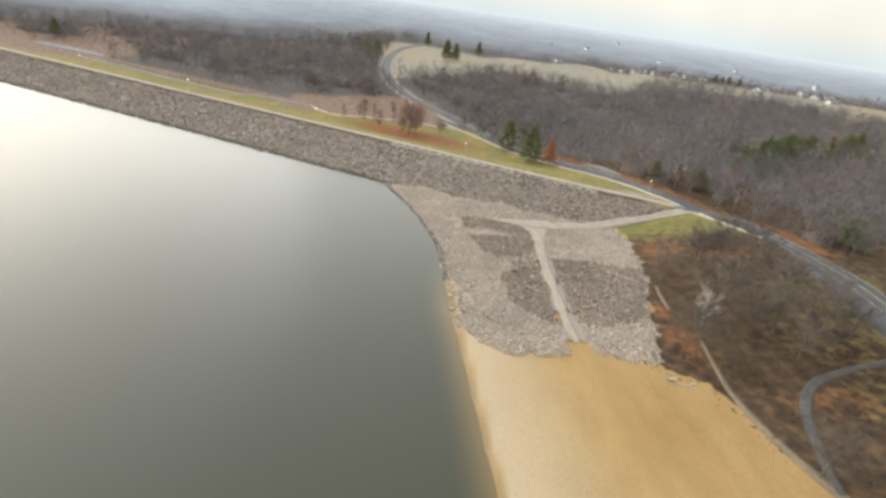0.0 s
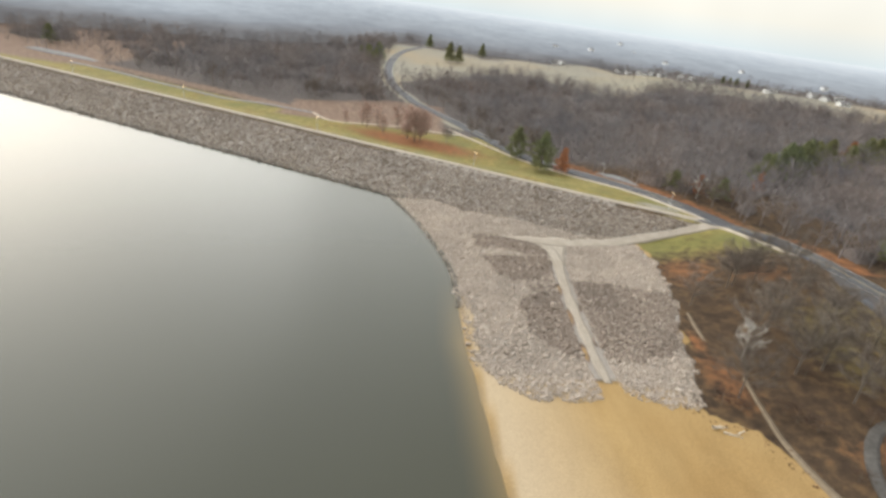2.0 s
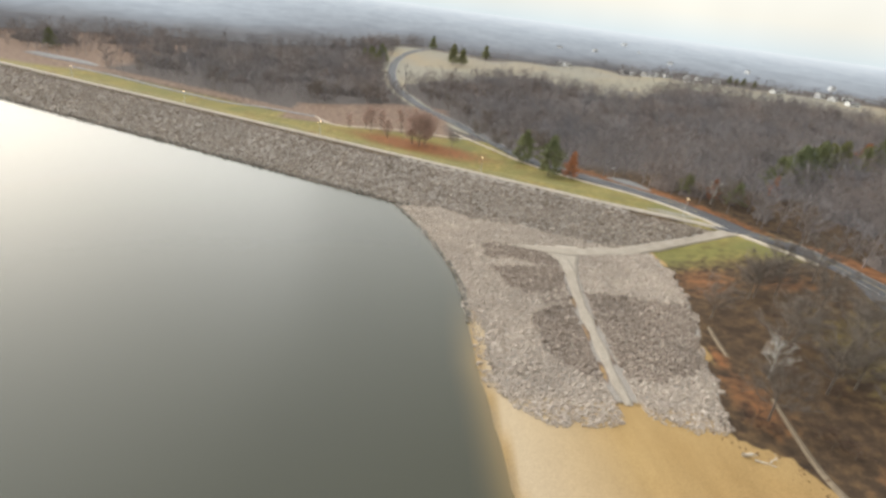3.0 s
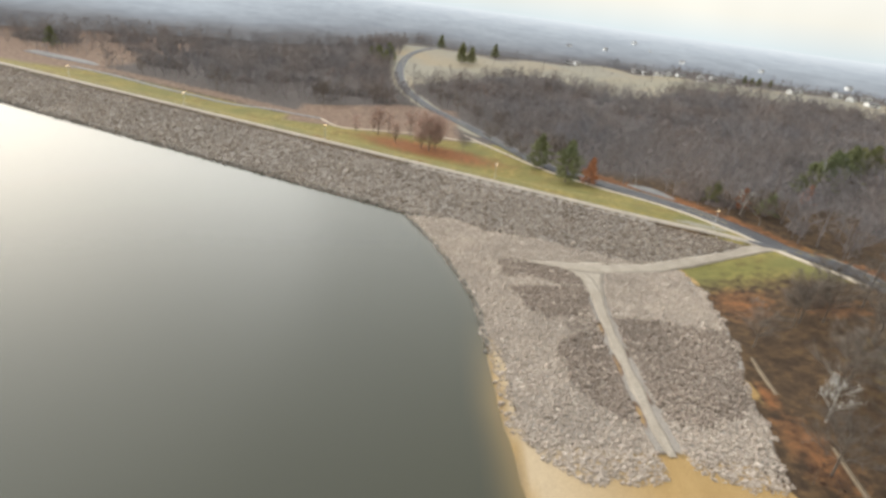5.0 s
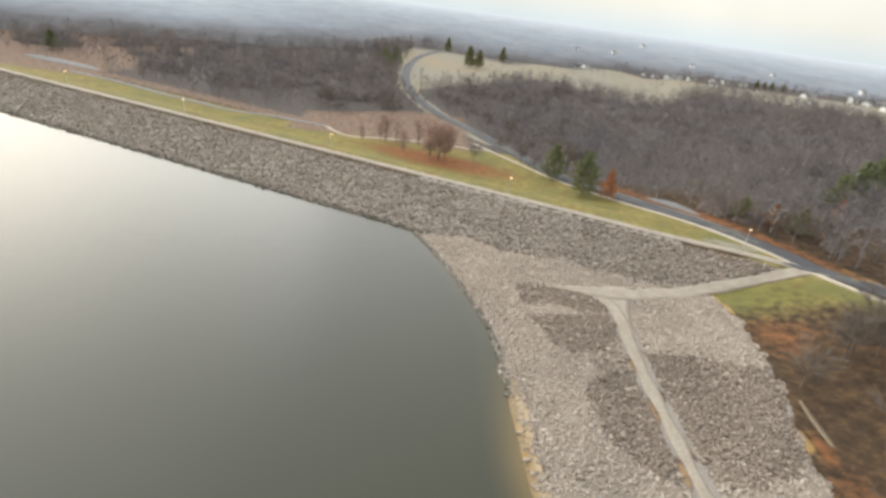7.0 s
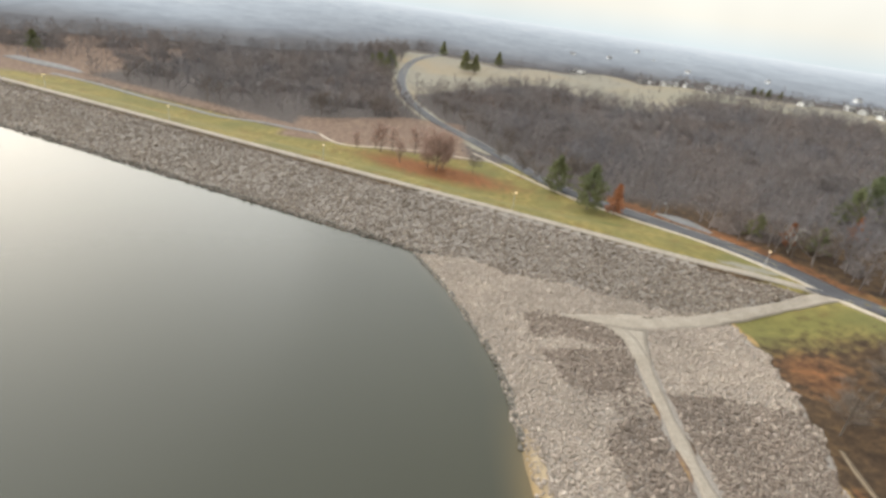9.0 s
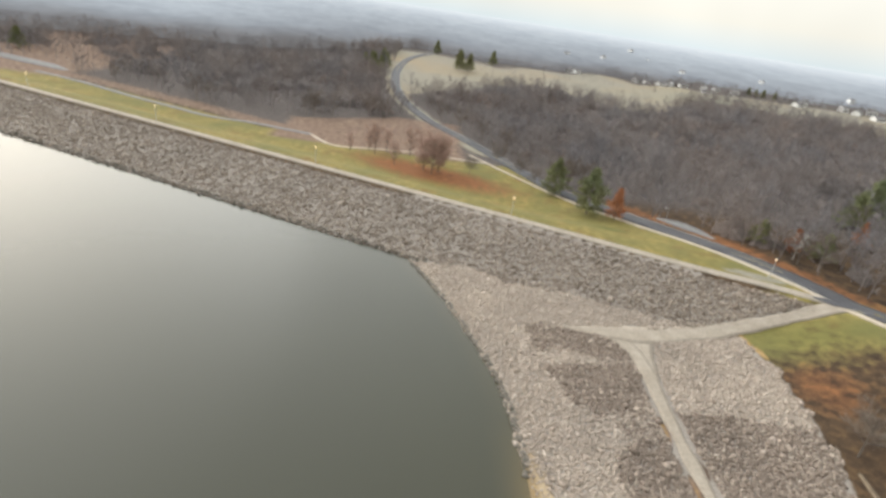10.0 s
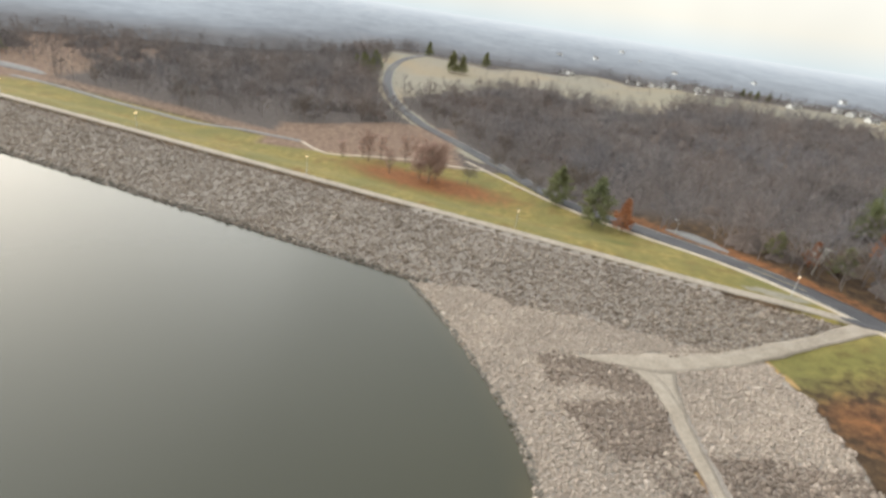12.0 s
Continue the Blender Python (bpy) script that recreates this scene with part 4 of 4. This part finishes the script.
plant(oak, [(-7.6, 227.5, 1.0, 0), (-5.4, 231.5, 0.9, 110), (-10.6, 231, 0.85, 220)], "tall reddish-brown oak with clinging winter leaves on the bank", "tree", "bank oaks")
brown_tree = tree_model("reddish_tree", bare_tree(75, 10.5, 2.4, 12, 1700, 0.032, True, low=0.12), M_BARK, M_REDBROWN)
plant(brown_tree, [(-16.2, 247.4, 1.05, 60), (-20.9, 232.5, 0.85, 130), (-29.1, 244, 1.1, 200), (-31.5, 247, 0.95, 250), (-25, 247.5, 0.9, 320), (-3, 245, 0.9, 300), (-12.5, 251, 1.0, 20), (-38.1, 243.5, 0.65, 20)], "leafless reddish-brown tree near the trail", "tree", "trail trees")
bare_a = tree_model("bare_tree", bare_tree(81, 10.5, 5.0, 12, 3000, 0.027, True), M_BARK, M_TWIG_EACH)
plant(bare_a, [(56, 107, 0.8, 0), (67, 113, 0.95, 40), (81, 117, 1.0, 90), (68, 84, 1.05, 140), (5.6, 231.8, 0.7, 10), (17.3, 252, 0.8, 80), (24, 237, 0.8, 20), (28.5, 229.5, 0.7, 200), (76, 122, 0.85, 200), (66, 97, 1.0, 250), (77, 98, 0.9, 310), (65.8, 112.7, 0.9, 75), (75, 105, 1.0, 170), (71, 112.6, 0.9, 20)], "leafless grey-brown tree with fine twigs on a grassy bank", "tree", "bank trees")
bare_b = tree_model("bare_tree", bare_tree(86, 11.0, 5.6, 13, 3200, 0.027, True), M_BARK, M_TWIG_EACH)
plant(bare_b, [(51.5, 78, 0.95, 0), (57, 51.8, 0.8, 100), (63.5, 83.5, 1.0, 30), (77, 84, 0.95, 190), (79, 80, 0.8, 45), (61, 93, 1.0, 220), (73, 92, 1.0, 60), (80, 89, 0.9, 330), (68, 76, 0.85, 250)], "leafless spreading tree beside the beach", "tree", "bank trees")
edge_a = tree_model("bare_tree", bare_tree(101, 11.5, 4.6, 10, 900, 0.06), M_BARK, M_TWIG_EACH)
edge_b = tree_model("bare_tree", bare_tree(104, 10.0, 4.2, 9, 900, 0.06), M_BARK, M_TWIG_EACH)
spots = []
for _ in range(420):
    px, py = rng.uniform(-180, 130), rng.uniform(150, 335)
    e_off = px - float(np.interp(py, ROAD_Y, (93, 97, 95.5, 91.5, 85, 79.5, 73.5, 66.5, 57.4, 34.5, 18.5, -1, -28, -37, -41, -39)))
    w_off = py - float(np.interp(px, (-180, -118, -82, -65, -27, 0), (313, 290, 287, 290, 320, 328)))
    in_bay = 54 < px < 74 and 179 < py < 203
    if (6.0 < e_off < 13 and not in_bay) or (px < -30 and 0 < w_off < 8):
        spots.append((px, py, rng.uniform(0.75, 1.15), rng.uniform(0, 360)))
plant(edge_a, spots[::2], "leafless grey-brown tree at the edge of the woods", "tree", "wood-edge trees")
plant(edge_b, spots[1::2], "leafless grey-brown tree at the edge of the woods", "tree", "wood-edge trees")
shrub = tree_model("shrub", bare_tree(111, 2.6, 2.2, 10, 900, 0.035, True), M_BARK, M_SHRUB)
plant(shrub, [(57.5, 72.6, 1.1, 0), (59.2, 70.6, 1.0, 47), (73.6, 75.4, 1.1, 94), (77.0, 76.3, 1.06, 141), (75.6, 69.4, 1.1, 188), (72.8, 68.4, 1.0, 20), (78.6, 70.6, 0.9, 70), (59.2, 61.8, 0.8, 235), (66.2, 62.6, 1.2, 282), (67.8, 61.6, 1.0, 329), (82.6, 77.7, 1.0, 40), (63.0, 56.2, 0.8, 16), (62.7, 54.7, 0.7, 16), (62.7, 50.1, 1.18, 63), (64.3, 82.4, 0.70, 110), (60.3, 88.3, 0.82, 157), (56.9, 74.5, 0.94, 204), (67.6, 71.8, 1.06, 251), (47.9, 76.2, 1.18, 298), (50.5, 75.1, 0.70, 345)], "dark leafless brown shrub in leaf litter", "shrub", "bank shrubs")
syc = tree_model("sycamore", bare_tree(92, 9.0, 3.0, 8, 420, 0.035, True), M_WHITEBARK, M_WHITEBARK)
plant(syc, [(57, 88, 1.0, 0), (84, 171, 0.9, 60)], "pale-barked leafless sycamore among brown trees", "tree")


# ---- lamps ----
def street_lamp(tall=4.4):
    root = new("street_lamp")
    bm = bmesh.new()
    bmesh.ops.create_cone(bm, cap_ends=True, segments=10, radius1=0.08, radius2=0.05, depth=tall, matrix=pose(0, 0, tall / 2 - 0.1))
    part("pole", bm, M_METAL, root)
    bm = bmesh.new()
    bmesh.ops.create_cone(bm, cap_ends=True, segments=12, radius1=0.16, radius2=0.16, depth=0.25, matrix=pose(0, 0, 0.05))
    part("base", bm, M_METAL, root)
    bm = bmesh.new()
    bmesh.ops.create_uvsphere(bm, u_segments=12, v_segments=8, radius=0.2, matrix=pose(0, 0, tall) @ Matrix.Diagonal((1, 1, 0.75, 1)))
    part("globe", bm, M_LAMP, root, "glowing warm lamp globe")
    bm = bmesh.new()
    bmesh.ops.create_cone(bm, cap_ends=True, segments=12, radius1=0.26, radius2=0.1, depth=0.12, matrix=pose(0, 0, tall + 0.19))
    part("cap", bm, M_METAL, root)
    return root


lamp = street_lamp()
plant(lamp, [(*on_dam(s_, 171.3), 1, 0) for s_ in (-55.6, 4.9, -115.5, -177, -238, -300)], "slim lamp post with a lit globe beside the path", "street lamp", "path lamps")


def arm_lamp(tall=5.5):
    root = new("road_lamp")
    v, f = merged([tube((0, 0, -0.2), (0, 0, tall), 0.09, 0.06, 8), tube((0, 0, tall), (0.9, 0, tall + 0.35), 0.05, 0.04, 6)])
    linked("pole", v, f, M_METAL, root)
    bm = bmesh.new()
    box(bm, 0.7, 1.5, -0.16, 0.16, tall + 0.3, tall + 0.45)
    bmesh.ops.bevel(bm, geom=bm.edges[:], offset=0.05, segments=1)
    tagged(part("lamp_head", bm, M_PALEMETAL, root), "pale lamp head")
    return root


def box(bm, x0, x1, y0, y1, z0, z1):
    vs = [bm.verts.new((px, py, pz)) for pz in (z0, z1) for px, py in ((x0, y0), (x1, y0), (x1, y1), (x0, y1))]
    for q in ((3, 2, 1, 0), (4, 5, 6, 7), (0, 1, 5, 4), (1, 2, 6, 5), (2, 3, 7, 6), (3, 0, 4, 7)):
        bm.faces.new([vs[i] for i in q])


plant(arm_lamp(4.0), [(61.0, 194.5, 1, 200)], "tall roadside lamp with a pale arm", "street lamp")

# ---- houses ----
def house(w, dp, h):
    root = new("house")
    bm = bmesh.new()
    box(bm, -w / 2, w / 2, -dp / 2, dp / 2, -1.0, h)
    for sx in (-w / 2, w / 2):      # gables
        a_, b_, c_ = bm.verts.new((sx, -dp / 2, h)), bm.verts.new((sx, dp / 2, h)), bm.verts.new((sx, 0, h + dp * 0.3))
        bm.faces.new((a_, b_, c_))
    part("wall", bm, M_WALLS, root)
    bm = bmesh.new()
    for sy in (-1, 1):
        q = [(-w / 2 - .4, sy * (dp / 2 + .5), h - .3), (w / 2 + .4, sy * (dp / 2 + .5), h - .3), (w / 2 + .4, 0, h + dp * .3 + .05), (-w / 2 - .4, 0, h + dp * .3 + .05)]
        lo = [bm.verts.new(p_) for p_ in q]
        hi = [bm.verts.new((p_[0], p_[1], p_[2] + .2)) for p_ in q]
        for f_ in (lo[::-1], hi, (lo[0], lo[1], hi[1], hi[0]), (lo[1], lo[2], hi[2], hi[1]), (lo[2], lo[3], hi[3], hi[2]), (lo[3], lo[0], hi[0], hi[3])):
            bm.faces.new(f_)
    part("roof", bm, M_ROOF, root)
    for fx in (-0.34, -0.1, 0.3):
        bm = bmesh.new()
        box(bm, fx * w - .7, fx * w + .7, -dp / 2 - .04, -dp / 2 + .1, 1.0, 2.4)
        pane = part("window", bm, M_GLASS, root)
        bm = bmesh.new()
        for q in ((-.8, -.7, .95, 2.45), (.7, .8, .95, 2.45), (-.7, .7, .9, 1.0), (-.7, .7, 2.4, 2.5)):
            box(bm, fx * w + q[0], fx * w + q[1], -dp / 2 - .08, -dp / 2 + .02, q[2], q[3])
        part("frame", bm, M_PALEMETAL, pane)
    bm = bmesh.new()
    box(bm, 0.1 * w - .5, 0.1 * w + .5, -dp / 2 - .05, -dp / 2 + .1, 0, 2.1)
    part("door", bm, M_ROOF, root)
    return root


house_a, house_b = house(11, 7, 2.6), house(9, 7, 4.0)
plant(house_a, [(213, 671, 0.9, 20), (231, 634, 0.8, -35), (246, 628, 0.8, 10), (265, 622, 0.9, 60), (252, 586, 0.8, -20), (340, 579, 0.9, 25), (408, 560, 1.0, 5), (405, 585, 1.0, 40), (132, 668, 1.0, 0)], "single-storey house with pale siding and grey roof", "house", "hamlet houses")
plant(house_b, [(226, 642, 0.8, 45), (218, 655, 0.7, 0), (291, 608, 0.8, -15), (239, 640, 0.7, 50), (398, 596, 0.9, 15), (432, 601, 1.0, -30), (142, 664, 0.8, 30), (352, 590, 0.7, 10), (276, 618, 0.7, 20)], "two-storey house with pale siding among trees", "house", "hamlet houses")
for deg, r_, k_, a_ in ((14.6, 900, 0.7, 20), (11.2, 840, 0.7, -30), (17.2, 1180, 1.1, 50), (34.5, 860, 0.8, 10), (18.6, 980, 0.7, 70), (21.5, 850, 0.7, 130), (28.0, 900, 0.8, 40)):
    far_house = copy_thing(house_b, pose(math.sin(radians(deg)) * r_, math.cos(radians(deg)) * r_, float(rise_height(r_, rise_start(deg))) - 1.0, 0, 0, a_))
    far_house.scale = (k_, k_, k_)
    tagged(far_house, "pale house among far hazy woods", "house", "far houses")

# ---- driftwood and shoreline boulders ----
def log_shape(seed, length, rad):
    r = np.random.default_rng(seed)
    p = np.array((-length / 2, 0, rad))
    pieces = []
    for i in range(5):
        q = p + (length / 5, r.normal(0, 0.12), r.normal(0, 0.04))
        pieces.append(tube(p, q, rad * (1 - i * .13), rad * (1 - (i + 1) * .13), 7))
        if i in (1, 3):
            pieces.append(tube(q, q + np.array((0.4, r.choice((-1, 1)) * 0.7, 0.35)), rad * .4, rad * .12, 5))
        p = q
    return merged(pieces)


for px, py, ln, rd, a_ in ((44.4, 70.6, 1.6, 0.28, 20), (46.2, 69.3, 2.6, 0.14, -12), (47.6, 69.9, 1.8, 0.1, 30)):
    v_, f_ = log_shape(int(px * 10), ln, rd)
    lg = linked("driftwood_log", v_, f_, M_WOODLOG)
    lg.matrix_basis = pose(px, py, lie(px, py), 0, 0, a_)
    tagged(lg, "bleached driftwood log on the sand", "log", "driftwood")

edging = new("rock_edging")
tagged(edging, "dark wet boulders lining the water's edge", "boulders")
meshes = []
for i in range(6):
    bm = bmesh.new()
    bmesh.ops.create_icosphere(bm, subdivisions=1, radius=0.5)
    for q in bm.verts:
        q.co *= rng.uniform(0.75, 1.15)
        q.co.z *= 0.7
    me = bpy.data.meshes.new("boulder")
    bm.to_mesh(me)
    bm.free()
    me.materials.append(M_WET)
    meshes.append(me)
for i in range(290):
    py = rng.uniform(99, 157)
    px = float(np.interp(py, SHORE_Y, SHORE_X)) + rng.uniform(-0.25, 0.6)
    ob = new("boulder", meshes[i % 6])
    ob.parent = edging
    k = rng.uniform(0.4, 1.0)
    ob.matrix_basis = pose(px, py, max(lie(px, py), -0.15) + 0.05, 0, 0, rng.uniform(0, 360)) @ Matrix.Diagonal((k, k, k, 1))

n = 700
x, y = rng.uniform(41, 57, n), rng.uniform(54, 76, n)
edge_x = np.interp(y, (40, 52, 61, 70, 73, 77), (60, 56.5, 54.5, 51.0, 45, 42))
ok = np.abs(x - edge_x + 1.2) < np.abs(rng.normal(0, 1.6, n))
scatter("leaf_debris", x[ok], y[ok], rng.lognormal(-2.2, 0.5, ok.sum()).clip(0.05, 0.32), M_LEAF, "brown leaf debris and bark scattered on sand", 0.3, "debris")
